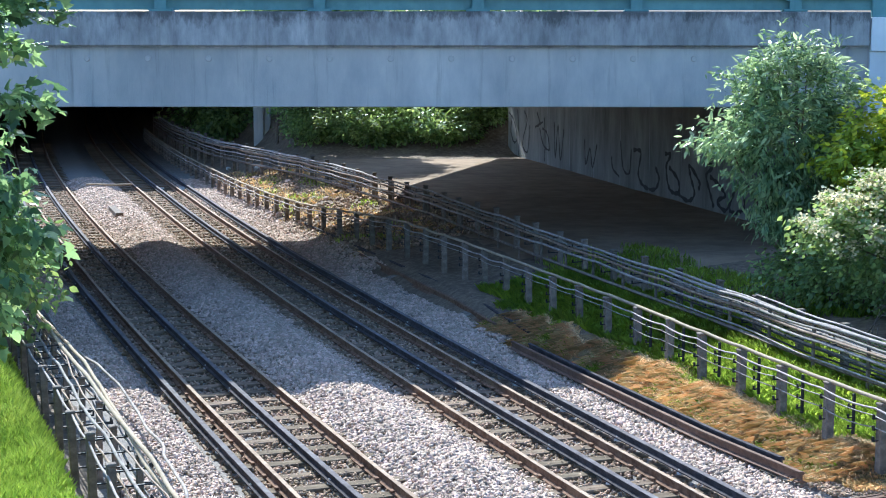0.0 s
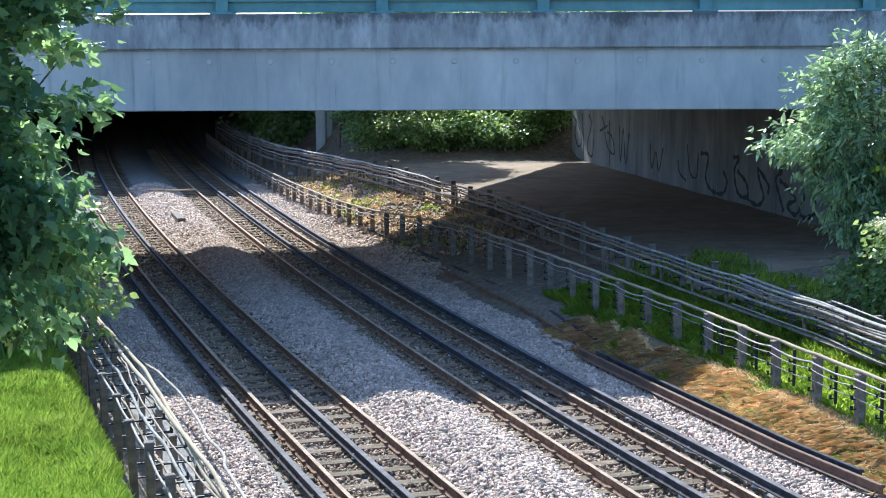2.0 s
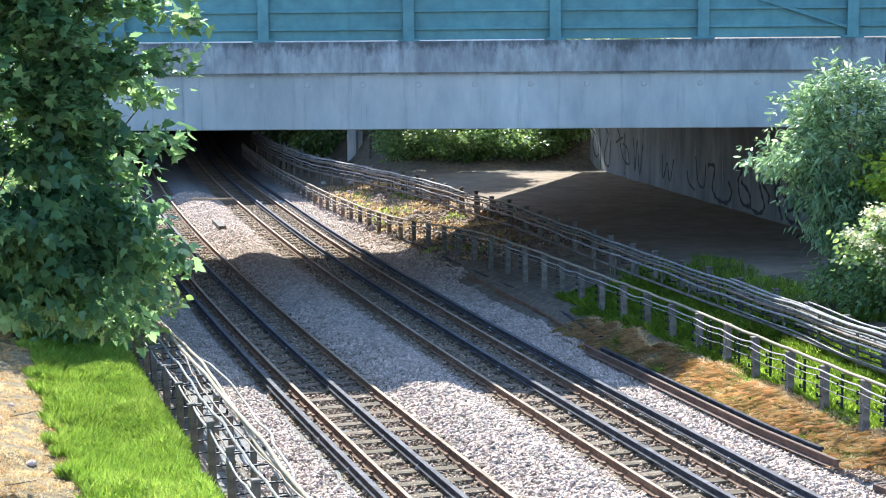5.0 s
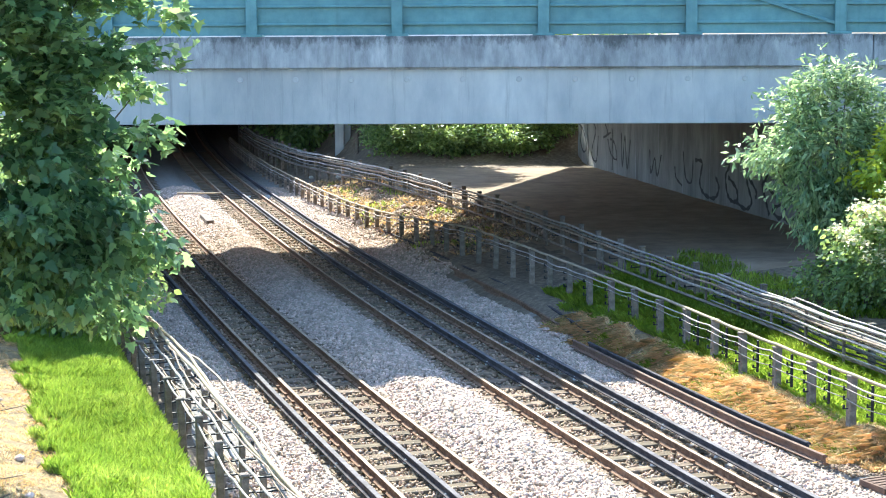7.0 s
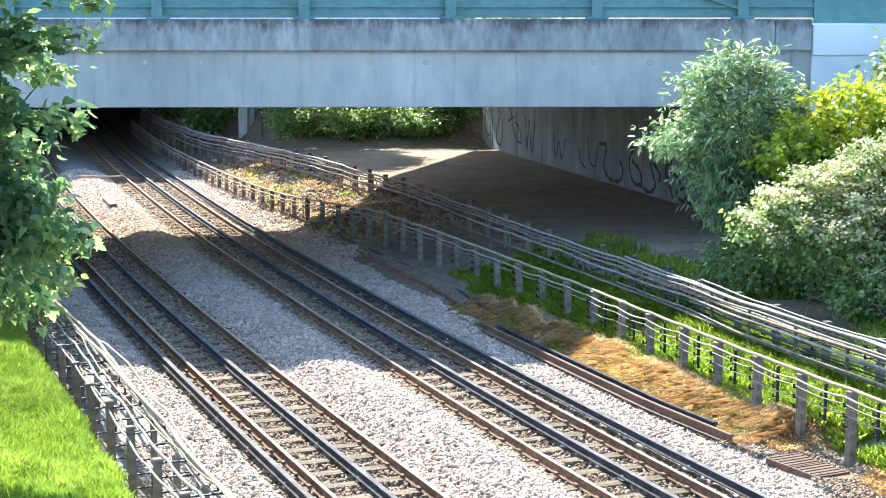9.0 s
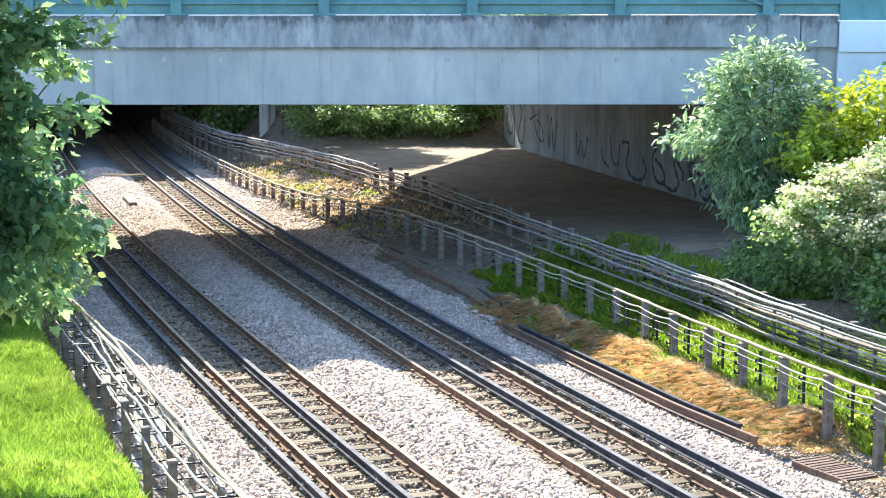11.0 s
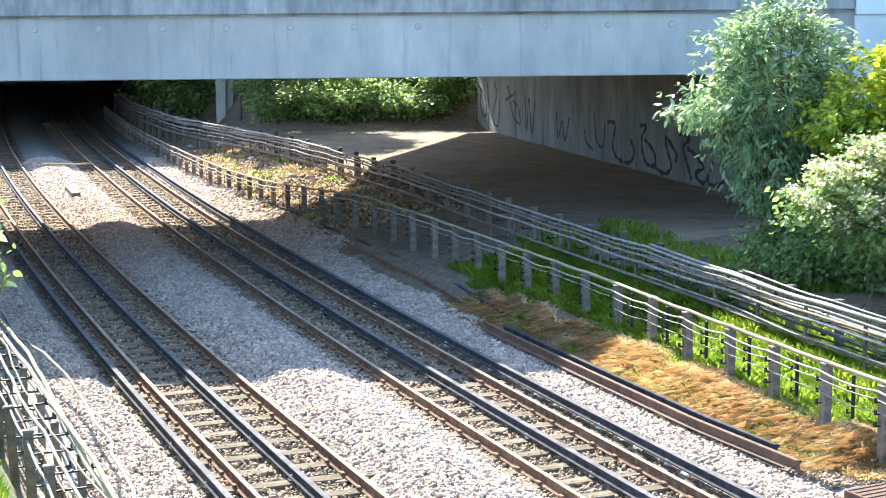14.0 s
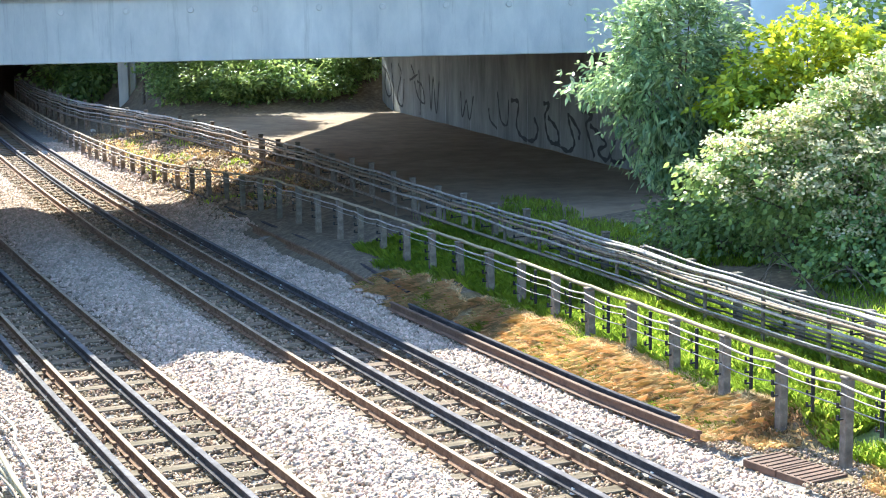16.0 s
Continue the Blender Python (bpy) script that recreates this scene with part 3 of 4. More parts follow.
def cable_post(y, n, base, top, label, group, arms, width=0.075, side=-1, lean_deg=0.0):
    p = spot(y, n)
    post = new("cable_post")
    post.matrix_basis = pose(p.x, p.y, 0, 0, lean_deg, math.degrees(lean(y)))
    tagged(post, label, "post", group)
    h = width
    bm = bmesh.new()
    box(bm, -h, h, -h, h, base - 0.3, top - 0.04, 0.012)
    box(bm, -h * 1.18, h * 1.18, -h * 1.18, h * 1.18, top - 0.045, top, 0.012)
    part("shaft", bm, M["concrete_post"], post)
    for z, reach in arms:
        bm = bmesh.new()
        box(bm, side * h - (reach if side < 0 else 0), side * h + (reach if side > 0 else 0), -0.02, 0.02, z - 0.02, z, 0.004)
        box(bm, side * (h + reach) - 0.012, side * (h + reach) + 0.012, -0.02, 0.02, z - 0.02, z + 0.05)
        part("bracket", bm, M["dark_steel"], post)
    return post


def along(table, y):
    """Value of a table of (y, value) at y, between its rows in straight lines."""
    for (a, p), (b, q) in zip(table, table[1:]):
        if y <= b:
            return p + (q - p) * max(0.0, (y - a) / (b - a))
    return table[-1][1]


FRONT_N = [(18, 5.2), (24.5, 5.26), (27.2, 5.38), (32.8, 5.62), (40.6, 5.66), (44.8, 5.5), (48.4, 5.3), (51, 5.02), (53, 4.9), (57, 4.75), (61.5, 4.55), (74, 4.3)]
FRONT_TOP = [(18, 1.2), (44.8, 1.2), (48.4, 1.0), (51, 0.86), (53, 0.76), (57, 0.66), (74, 0.64)]
REAR_N = [(18, 6.9), (27.7, 7.1), (31.6, 7.4), (38.5, 7.58), (49, 7.98), (53.6, 7.8), (59, 7.45), (63.7, 6.9), (67, 6.1), (72, 5.3), (81, 4.9)]


def right_front(y):
    return along(FRONT_N, y), along(FRONT_TOP, y)


def right_rear(y):
    return along(REAR_N, y), 1.5


def build_cable_runs():
    rnd = random.Random(11)
    # front run on the right: posts with a light handrail pipe and small brackets
    ys = [19.6 + 1.3 * i for i in range(57)]
    for y in ys:
        n, top = right_front(y)
        p = spot(y, n)
        base = height(p.x, p.y)
        cable_post(y, n, base, top + rnd.uniform(-0.02, 0.03), "weathered concrete cable post on the grass verge", "front cable posts", [(top - 0.22, 0.08), (top - 0.38, 0.08), (top - 0.54, 0.08)], 0.066, -1, rnd.uniform(-1.5, 1.5))
        if y < 31:
            # slim steel hanger between two posts
            q = spot(y + 0.62, n - 0.02)
            hang = new("cable_hanger")
            hang.matrix_basis = pose(q.x, q.y, 0, 0, 0, math.degrees(lean(y)))
            tagged(hang, "slim dark steel cable hanger with hooks", "hanger", "cable hangers")
            bm = bmesh.new()
            box(bm, -0.02, 0.02, -0.02, 0.02, top - 0.62, top - 0.02, 0.004)
            part("bar", bm, M["dark_steel"], hang)
            for z in (top - 0.2, top - 0.36, top - 0.52):
                bm = bmesh.new()
                box(bm, -0.09, 0.0, -0.015, 0.015, z - 0.02, z, 0.003)
                box(bm, -0.10, -0.08, -0.015, 0.015, z - 0.02, z + 0.045)
                part("hook", bm, M["dark_steel"], hang)
    rows = lambda dn, dz: [(y, right_front(y)[0] + dn, right_front(y)[1] + dz) for y in ys]
    cable(rows(0.0, 0.025), 0.03, M["handrail"], 0.02, 1, "cream coloured pipe along the post tops", "front cables")
    for i, (dn, dz) in enumerate([(-0.10, -0.09), (-0.13, -0.19), (-0.13, -0.36)]):
        line = rows(dn, dz)
        if i == 2:
            line = [q for q in line if q[0] < 32]
        cable(line, 0.009 if i else 0.016, M["cable_grey"], 0.05, 20 + i, "thin grey cable hung on brackets", "front cables")
    # rear run: a thick bundle on tall posts
    ys = [18.5 + 1.55 * i for i in range(48)]
    for y in ys:
        n, top = right_rear(y)
        p = spot(y, n)
        base = height(p.x, p.y)
        cable_post(y, n + 0.12, base, top + rnd.uniform(0.0, 0.08), "weathered concrete cable post carrying a thick cable bundle", "rear cable posts", [(top - 0.12, 0.24), (top - 0.3, 0.26), (top - 0.48, 0.24)], 0.06, -1, rnd.uniform(-2, 2))
        cable_post(y + 0.4, n - 0.16, base, top - 0.02, "slim dark steel cable support", "rear cable supports", [(top - 0.2, 0.06)], 0.028, 1)
    for i in range(13):
        level = (0.0, -0.10, -0.19, -0.31, -0.44, -0.58)[i % 6]
        dn = -0.22 + 0.13 * (i // 6) + rnd.uniform(-0.03, 0.03)
        r = rnd.choice((0.014, 0.018, 0.022, 0.028)) if i != 8 else 0.05
        rows2 = [(y, right_rear(y)[0] + dn + rnd.uniform(-0.03, 0.03), right_rear(y)[1] + level + rnd.uniform(-0.025, 0.025)) for y in ys[::2]]
        if 4 <= i <= 8:
            far = [q for q in rows2 if q[0] > 50 + 0.6 * i]
            cable(far, r, M["cable_grey"], 0.05, 60 + i, "grey sun-bleached cable in a sagging bundle", "rear cables")
        if i > 3:
            rows2 = [q for q in rows2 if q[0] < 38 - 0.4 * i]
        cable(rows2, r, M["cable_black"] if i in (4, 11) else M["cable_brown"] if i in (2, 7, 9) else M["cable_grey"], 0.04, 40 + i, "grey sun-bleached cable in a sagging bundle", "rear cables")
    verts, faces = tube([spot(y, right_rear(y)[0] - 0.2, right_rear(y)[1] - 0.66) for y in ys], 0.038, 4)
    tagged(mesh_object("cable_trough", verts, faces, M["concrete_post"]), "grey trough rail under the cable bundle", "trough")
    # run on the left, below the grass bank: tall posts with bracket arms towards the track
    ys = [14.0 + 1.55 * i for i in range(14)]
    for y in ys:
        n = -5.3
        cable_post(y, n - 0.17, -0.05, 1.18 + rnd.uniform(-0.08, 0.06), "dark weathered cable post below the grass bank", "bank cable posts", [(1.1, 0.42), (0.9, 0.5), (0.7, 0.42), (0.5, 0.3), (0.3, 0.3)], 0.056, 1, rnd.uniform(-3, 3))
        cable_post(y + 0.75, n + 0.26, -0.1, 1.05 + rnd.uniform(-0.08, 0.08), "slim cable post beside the track", "bank cable posts", [(0.95, 0.12), (0.75, 0.14), (0.5, 0.12)], 0.045, 1, rnd.uniform(-3, 3))
    for i in range(12):
        level = (1.24, 1.14, 1.08, 0.92, 0.7, 0.5)[i % 6]
        dn = (0.24, 0.34, -0.22, -0.05, 0.1, 0.3, 0.12, 0.0, 0.28, 0.36, 0.4, 0.2)[i]
        drift = rnd.uniform(-0.12, 0.12)
        rows3 = [(y, -5.3 + dn + drift * math.sin(0.5 * y + i) + rnd.uniform(-0.02, 0.02), level + rnd.uniform(-0.03, 0.03)) for y in ys]
        r = 0.032 if i < 2 else rnd.choice((0.014, 0.018, 0.024))
        cable(rows3, r, M["handrail"] if i in (0, 1, 4) else M["cable_brown"] if i in (3, 6, 9) else M["cable_grey"], 0.015 if i < 2 else 0.06, 80 + i, "thick pale pipe along the bank posts" if i < 2 else "grey cable sagging between bank posts", "bank cables")
    loose = [(17, -4.7), (20.9, -4.44), (22.8, -4.28), (25.4, -4.06), (27.4, -4.03), (29.4, -4.15), (31, -4.39), (34, -4.37), (37, -4.5)]
    rows4 = [(y, along(loose, y) + 0.04 * math.sin(y * 2.1), 0.34 + 0.1 * math.sin(y * 0.9)) for y in [17 + 1.25 * i for i in range(17)]]
    cable(rows4, 0.026, M["cable_grey"], 0.0, 99, "loose grey cable looping beside the track", "bank cables")


build_cable_runs()


def build_ducts():
    """Rusty spare rails lying along the verge."""
    def lying(line, y0, y1, z, label, mat):
        k = 24
        ys = [y0 + (y1 - y0) * i / k for i in range(k + 1)]
        verts, faces = [], []
        for i, y in enumerate(ys):
            n = along(line, y)
            for a, b in RAIL:
                verts.append(spot(y, n + a, z + b + 0.16))
        c = len(RAIL)
        for i in range(k):
            for j in range(c):
                a, b = i * c + j, i * c + (j + 1) % c
                faces.append((a, b, b + c, a + c))
        faces.append(tuple(range(c))[::-1])
        faces.append(tuple(range(k * c, k * c + c)))
        ob = mesh_object("spare_rail", verts, faces, mat)
        tagged(ob, label, "rail", "spare rails")
    lying([(23.5, 4.27), (25.9, 4.13), (34, 4.15)], 23.6, 33.4, 0.0, "dark rusty disused rail lying on the verge", M["rust_plate"])
    lying([(23.5, 4.42), (25.9, 4.29), (34, 4.33)], 24.3, 33.0, 0.03, "dark rusty disused rail lying on the verge", M["conductor"])
    lying([(34, 4.72), (38.7, 5.2), (50, 5.0), (53, 4.88)], 34.1, 52.5, 0.06, "dark disused rail lying in the shade", M["conductor"])
    lying([(34, 4.45), (38.7, 4.78), (46, 4.8)], 35.4, 46.0, 0.0, "rusty disused rail lying in the shade", M["rail_rust"])
    plate = new("manhole_cover")
    p = spot(22.25, 4.65)
    plate.matrix_basis = pose(p.x, p.y, 0.012, 0, 0, math.degrees(lean(22.25)) + 6)
    tagged(plate, "rusty ribbed metal cover in two halves set in the gravel", "cover")
    for i in range(2):
        bm = bmesh.new()
        box(bm, -0.32, 0.32, -0.62 + 0.63 * i, -0.01 + 0.63 * i, -0.08, 0.02, 0.006)
        half = part("plate", bm, M["rust_plate"], plate)
        for j in range(5):
            y = -0.55 + 0.63 * i + 0.12 * j
            part("rib", box(bmesh.new(), -0.29, 0.29, y - 0.012, y + 0.012, 0.021, 0.032), M["rust_plate"], half)


build_ducts()

# ---------------------------------------------------------------- spray paint on the abutment
SCRIBBLES = [
    [(0.002, 2.73), (0.018, 2.53), (0.014, 1.97), (0.028, 1.55), (0.044, 1.7), (0.036, 2.23), (0.018, 2.64)],
    [(0.046, 2.91), (0.053, 1.94), (0.052, 1.05)],
    [(0.078, 2.9), (0.091, 2.55), (0.075, 1.87), (0.073, 1.43), (0.095, 1.32), (0.103, 2.36)],
    [(0.135, 2.94), (0.148, 2.54), (0.128, 2.35), (0.163, 2.62)],
    [(0.168, 2.79), (0.172, 1.86), (0.17, 1.1)],
    [(0.148, 2.34), (0.164, 1.74), (0.19, 1.59), (0.181, 2.19), (0.16, 2.36)],
    [(0.426, 1.9), (0.431, 1.5), (0.453, 1.28)],
    [(0.21, 2.7), (0.216, 1.35), (0.226, 2.6), (0.236, 1.3), (0.25, 2.5)],
    [(0.33, 2.3), (0.335, 1.4), (0.35, 2.0), (0.36, 1.35), (0.375, 2.2)],
    [(0.455, 2.5), (0.465, 1.6), (0.485, 1.5), (0.49, 2.3)],
]
MORE_SCRIBBLES = [
    [(0.497, 2.29), (0.52, 2.26), (0.513, 1.54), (0.53, 1.19), (0.562, 1.17), (0.575, 1.54), (0.564, 1.89)],
    [(0.591, 2.38), (0.607, 2.38), (0.595, 2.01), (0.601, 1.44), (0.615, 1.23), (0.631, 1.32), (0.627, 1.69), (0.603, 1.99)],
    [(0.626, 1.27), (0.655, 1.1), (0.672, 1.37), (0.661, 1.86), (0.658, 2.18), (0.684, 1.76), (0.682, 1.52)],
    [(0.689, 2.38), (0.716, 2.29), (0.701, 2.01), (0.711, 1.53), (0.721, 1.12)],
    [(0.71, 2.0), (0.731, 1.82), (0.748, 1.55), (0.729, 1.33), (0.749, 1.12), (0.766, 1.6), (0.769, 1.78)],
    [(0.758, 1.17), (0.771, 1.12), (0.791, 1.32), (0.79, 1.77)],
]


def smooth_line(pts, k=6):
    out = []
    for i in range(len(pts) - 1):
        p0, p1, p2, p3 = (Vector(pts[max(0, min(len(pts) - 1, i + d))]) for d in (-1, 0, 1, 2))
        for j in range(k):
            t = j / k
            out.append(0.5 * (2 * p1 + (p2 - p0) * t + (2 * p0 - 5 * p1 + 4 * p2 - p3) * t * t + (3 * p1 - 3 * p2 + p3 - p0) * t ** 3))
    out.append(Vector(pts[-1]))
    return out


def build_scribbles():
    along = Vector((7.15, -29.6, 0))
    out = Vector((-29.6, -7.15, 0)).normalized()
    tag = new("wall_scribble")
    tagged(tag, "black spray-painted scribble strokes on the concrete abutment", "graffiti")
    for stroke in SCRIBBLES + MORE_SCRIBBLES:
        line = [Vector((2.75, 70.2, 0)) + along * p.x + out * 0.006 + Vector((0, 0, p.y)) for p in smooth_line(stroke)]
        wide = 0.06 if stroke[0][0] > 0.48 else 0.042
        verts, faces = [], []
        for i, p in enumerate(line):
            d = (line[min(i + 1, len(line) - 1)] - line[max(i - 1, 0)]).normalized()
            s = d.cross(out).normalized() * wide * (1 + 0.4 * math.sin(i * 1.7))
            verts += [p - s, p + s, p - s - out * 0.004, p + s - out * 0.004]
        for i in range(len(line) - 1):
            a = 4 * i
            faces += [(a, a + 1, a + 5, a + 4), (a, a + 4, a + 6, a + 2), (a + 1, a + 3, a + 7, a + 5)]
        mesh_object("paint_stroke", verts, faces, M["paint_black"], tag)


build_scribbles()

# ---------------------------------------------------------------- plants
MAPLE = [(0, 0), (0.16, 0.05), (0.42, -0.06), (0.34, 0.18), (0.52, 0.38), (0.26, 0.40), (0.22, 0.62), (0.0, 1.0), (-0.22, 0.62), (-0.26, 0.40), (-0.52, 0.38), (-0.34, 0.18), (-0.42, -0.06), (-0.16, 0.05)]
LANCE = [(0, 0), (0.12, 0.25), (0.15, 0.48), (0.09, 0.76), (0, 1.0), (-0.09, 0.76), (-0.15, 0.48), (-0.12, 0.25)]
OVAL = [(0, 0), (0.26, 0.25), (0.30, 0.55), (0, 1.0), (-0.30, 0.55), (-0.26, 0.25)]
TUFT = [(0, 0), (0.45, 0.2), (0.5, 0.7), (0, 1.0), (-0.5, 0.7), (-0.45, 0.2)]


def raw_mesh(name, V, sides, mat, parent=None):
    """One mesh of many equal polygons: V is (count, sides, 3)."""
    count = len(V)
    me = bpy.data.meshes.new(name)
    me.vertices.add(count * sides)
    me.vertices.foreach_set("co", V.reshape(-1).astype(np.float32))
    me.loops.add(count * sides)
    me.loops.foreach_set("vertex_index", np.arange(count * sides, dtype=np.int32))
    me.polygons.add(count)
    me.polygons.foreach_set("loop_start", np.arange(0, count * sides, sides, dtype=np.int32))
    me.update(calc_edges=True)
    me.materials.append(mat)
    ob = new(name, me)
    if parent:
        ob.parent = parent
    return ob


def leaves(name, centres, size, outline, mat, parent, seed, droop=0.5, outward=None, spread=0.3):
    """Leaves round the given points: each hangs from its twig, tip outward and down."""
    rnd = np.random.RandomState(seed)
    C = np.asarray(centres, float)
    k = len(C)
    tip = rnd.normal(size=(k, 3))
    tip[:, 2] = tip[:, 2] * 0.6 - droop
    if outward is not None:
        d = C - np.asarray(outward)
        tip += 0.9 * d / np.linalg.norm(d, axis=1)[:, None]
    tip /= np.linalg.norm(tip, axis=1)[:, None]
    up = rnd.normal(size=(k, 3)) * 0.55 + np.array([0, 0, 1.0])
    side = np.cross(tip, up)
    side /= np.linalg.norm(side, axis=1)[:, None]
    nrm = np.cross(side, tip)
    s = size * rnd.uniform(0.6, 1.25, (k, 1, 1))
    o = np.array(outline)
    bend = -spread * (o[:, 1] ** 2) - 0.35 * np.abs(o[:, 0])
    V = C[:, None, :] + s * (o[None, :, :1] * side[:, None, :] + o[None, :, 1:2] * tip[:, None, :] + bend[None, :, None] * nrm[:, None, :])
    return raw_mesh(name, V, len(o), mat, parent)


def clumps(rnd, hulls, count, clump, flat=0.7):
    """Points in many small clumps that fill ellipsoids mostly near their skins. hulls: (x, y, z, rx, ry, rz)."""
    vol = np.array([h[3] * h[4] * h[5] for h in hulls]) ** 0.67
    pick = rnd.choice(len(hulls), count, p=vol / vol.sum())
    out = []
    per = clump[0]
    for h in pick[: max(1, count // per)]:
        x, y, z, a, b, c = hulls[h]
        d = rnd.normal(size=3)
        d /= np.linalg.norm(d)
        r = rnd.uniform(0.35, 1.05) ** 0.6
        m = np.array([x, y, z]) + d * r * np.array([a, b, c])
        out.append(m + rnd.normal(size=(per, 3)) * clump[1] * np.array([1, 1, flat]))
    return np.concatenate(out)


def sprays(rnd, hulls, count, length, per, rise):
    """Points along many leafy shoots that leave ellipsoids outward and upward and nod at their tips."""
    vol = np.array([h[3] * h[4] * h[5] for h in hulls]) ** 0.67
    out = []
    for h in rnd.choice(len(hulls), max(1, count // per), p=vol / vol.sum()):
        x, y, z, a, b, c = hulls[h]
        d = rnd.normal(size=3)
        d /= np.linalg.norm(d)
        start = np.array([x, y, z]) + d * np.array([a, b, c]) * rnd.uniform(0.5, 0.95)
        way = d * np.array([1, 1, 0.7]) + np.array([0, 0, rise])
        way /= np.linalg.norm(way)
        f = np.linspace(0, 1, per)[:, None]
        k = length * rnd.uniform(0.5, 1.2)
        out.append(start + way * k * f - np.array([0, 0, 0.35 * k]) * f ** 2 + rnd.normal(size=(per, 3)) * 0.05)
    return np.concatenate(out)


def limb(name, pts, r0, r1, parent):
    line = smooth_line([tuple(p) for p in pts], 5)
    verts, faces = [], []
    sides, k = 7, len(line)
    for i, p in enumerate(line):
        d = (line[min(i + 1, k - 1)] - line[max(i - 1, 0)]).normalized()
        a = d.cross(Vector((0.31, 0.9, 0.2))).normalized()
        b = a.cross(d)
        r = r0 + (r1 - r0) * i / (k - 1)
        for j in range(sides):
            w = 2 * math.pi * j / sides
            verts.append(p + a * (r * math.cos(w)) + b * (r * math.sin(w)))
    for i in range(k - 1):
        for j in range(sides):
            faces.append((i * sides + j, i * sides + (j + 1) % sides, (i + 1) * sides + (j + 1) % sides, (i + 1) * sides + j))
    faces.append(tuple(range(sides))[::-1])
    faces.append(tuple(range((k - 1) * sides, k * sides)))
    return mesh_object(name, verts, faces, M["bark"], parent, smooth=True)


def plant(name, label, category, base, hulls, count, size, outline, mat, seed, clump=(14, 0.2), droop=0.5, group="", trunk=0.1, extra=None, keep=None, shoots=None):
    rnd = np.random.RandomState(seed)
    tree = new(name)
    tagged(tree, label, category, group)
    bx, by = base
    bz = height(bx, by)
    top = max(h[2] for h in hulls)
    limb("trunk", [(bx, by, bz - 0.3), (bx + 0.1, by, bz + (top - bz) * 0.5), (bx + 0.05, by + 0.1, top)], trunk, trunk * 0.35, tree)
    for h in [q for q in hulls if len(hulls) < 40 or q[2] > 5.0][:: max(1, len(hulls) // 10)]:
        limb("branch", [(bx + 0.05, by, bz + 0.35 * max(0.3, h[2] - bz)), ((bx + h[0]) / 2, (by + h[1]) / 2, (bz + h[2]) / 2 + 0.25), (h[0], h[1], h[2])], trunk * 0.45, trunk * 0.12, tree)
    if shoots:
        share, length, per, rise = shoots
        pts = np.concatenate([clumps(rnd, hulls, int(count * (1 - share)), clump), sprays(rnd, hulls, int(count * share), length, per, rise)])
    else:
        pts = clumps(rnd, hulls, count, clump)
    g = np.array([height(p[0], p[1]) for p in pts])
    pts = pts[pts[:, 2] > g + 0.05]
    if keep is not None:
        pts = np.array([p for p in pts if keep(p)])
    mid = np.mean([h[:3] for h in hulls], axis=0)
    leaves("crown", pts, size, outline, mat, tree, seed + 1, droop, mid)
    if extra:
        amount, fsize, fmat = extra
        hs = np.array(hulls)
        d = (pts[:, None, :] - hs[None, :, :3]) / hs[None, :, 3:]
        near = np.argmin((d ** 2).sum(2), axis=1)
        d = d[np.arange(len(pts)), near]
        up = pts[(d @ np.array([-0.35, -0.45, 0.82])) > 0.25]
        up = up[rnd.permutation(len(up))][:amount // 12]
        tufts = np.concatenate([u + rnd.normal(size=(12, 3)) * np.array([0.09, 0.09, 0.03]) + np.array([0, 0, 0.06]) for u in up])
        leaves("blossom", tufts, fsize, TUFT, fmat, tree, seed + 2, -0.2)
    return tree


# ends of the maple's overhanging boughs: x, y, z
BOUGHS = [(-4.9, 18.5, 7.9), (-5.6, 18.0, 7.4), (-6.2, 18.3, 7.0), (-6.8, 18.0, 5.6), (-4.05, 18.3, 7.55), (-4.02, 18.6, 7.15), (-4.2, 18.2, 6.55), (-4.5, 18.8, 6.2), (-4.32, 18.2, 5.6), (-4.75, 18.7, 5.15), (-4.55, 18.4, 4.75), (-4.15, 18.2, 4.3), (-4.35, 18.6, 4.0), (-4.75, 18.2, 3.7), (-4.65, 18.4, 3.3), (-5.0, 18.6, 3.15), (-5.5, 18.2, 3.5), (-6.0, 18.0, 3.45), (-6.6, 18.3, 3.5), (-5.4, 17.9, 4.4), (-5.6, 17.8, 5.3), (-5.2, 17.9, 6.0), (-5.3, 17.9, 6.9), (-6.2, 17.7, 4.7), (-6.4, 17.7, 6.2)]


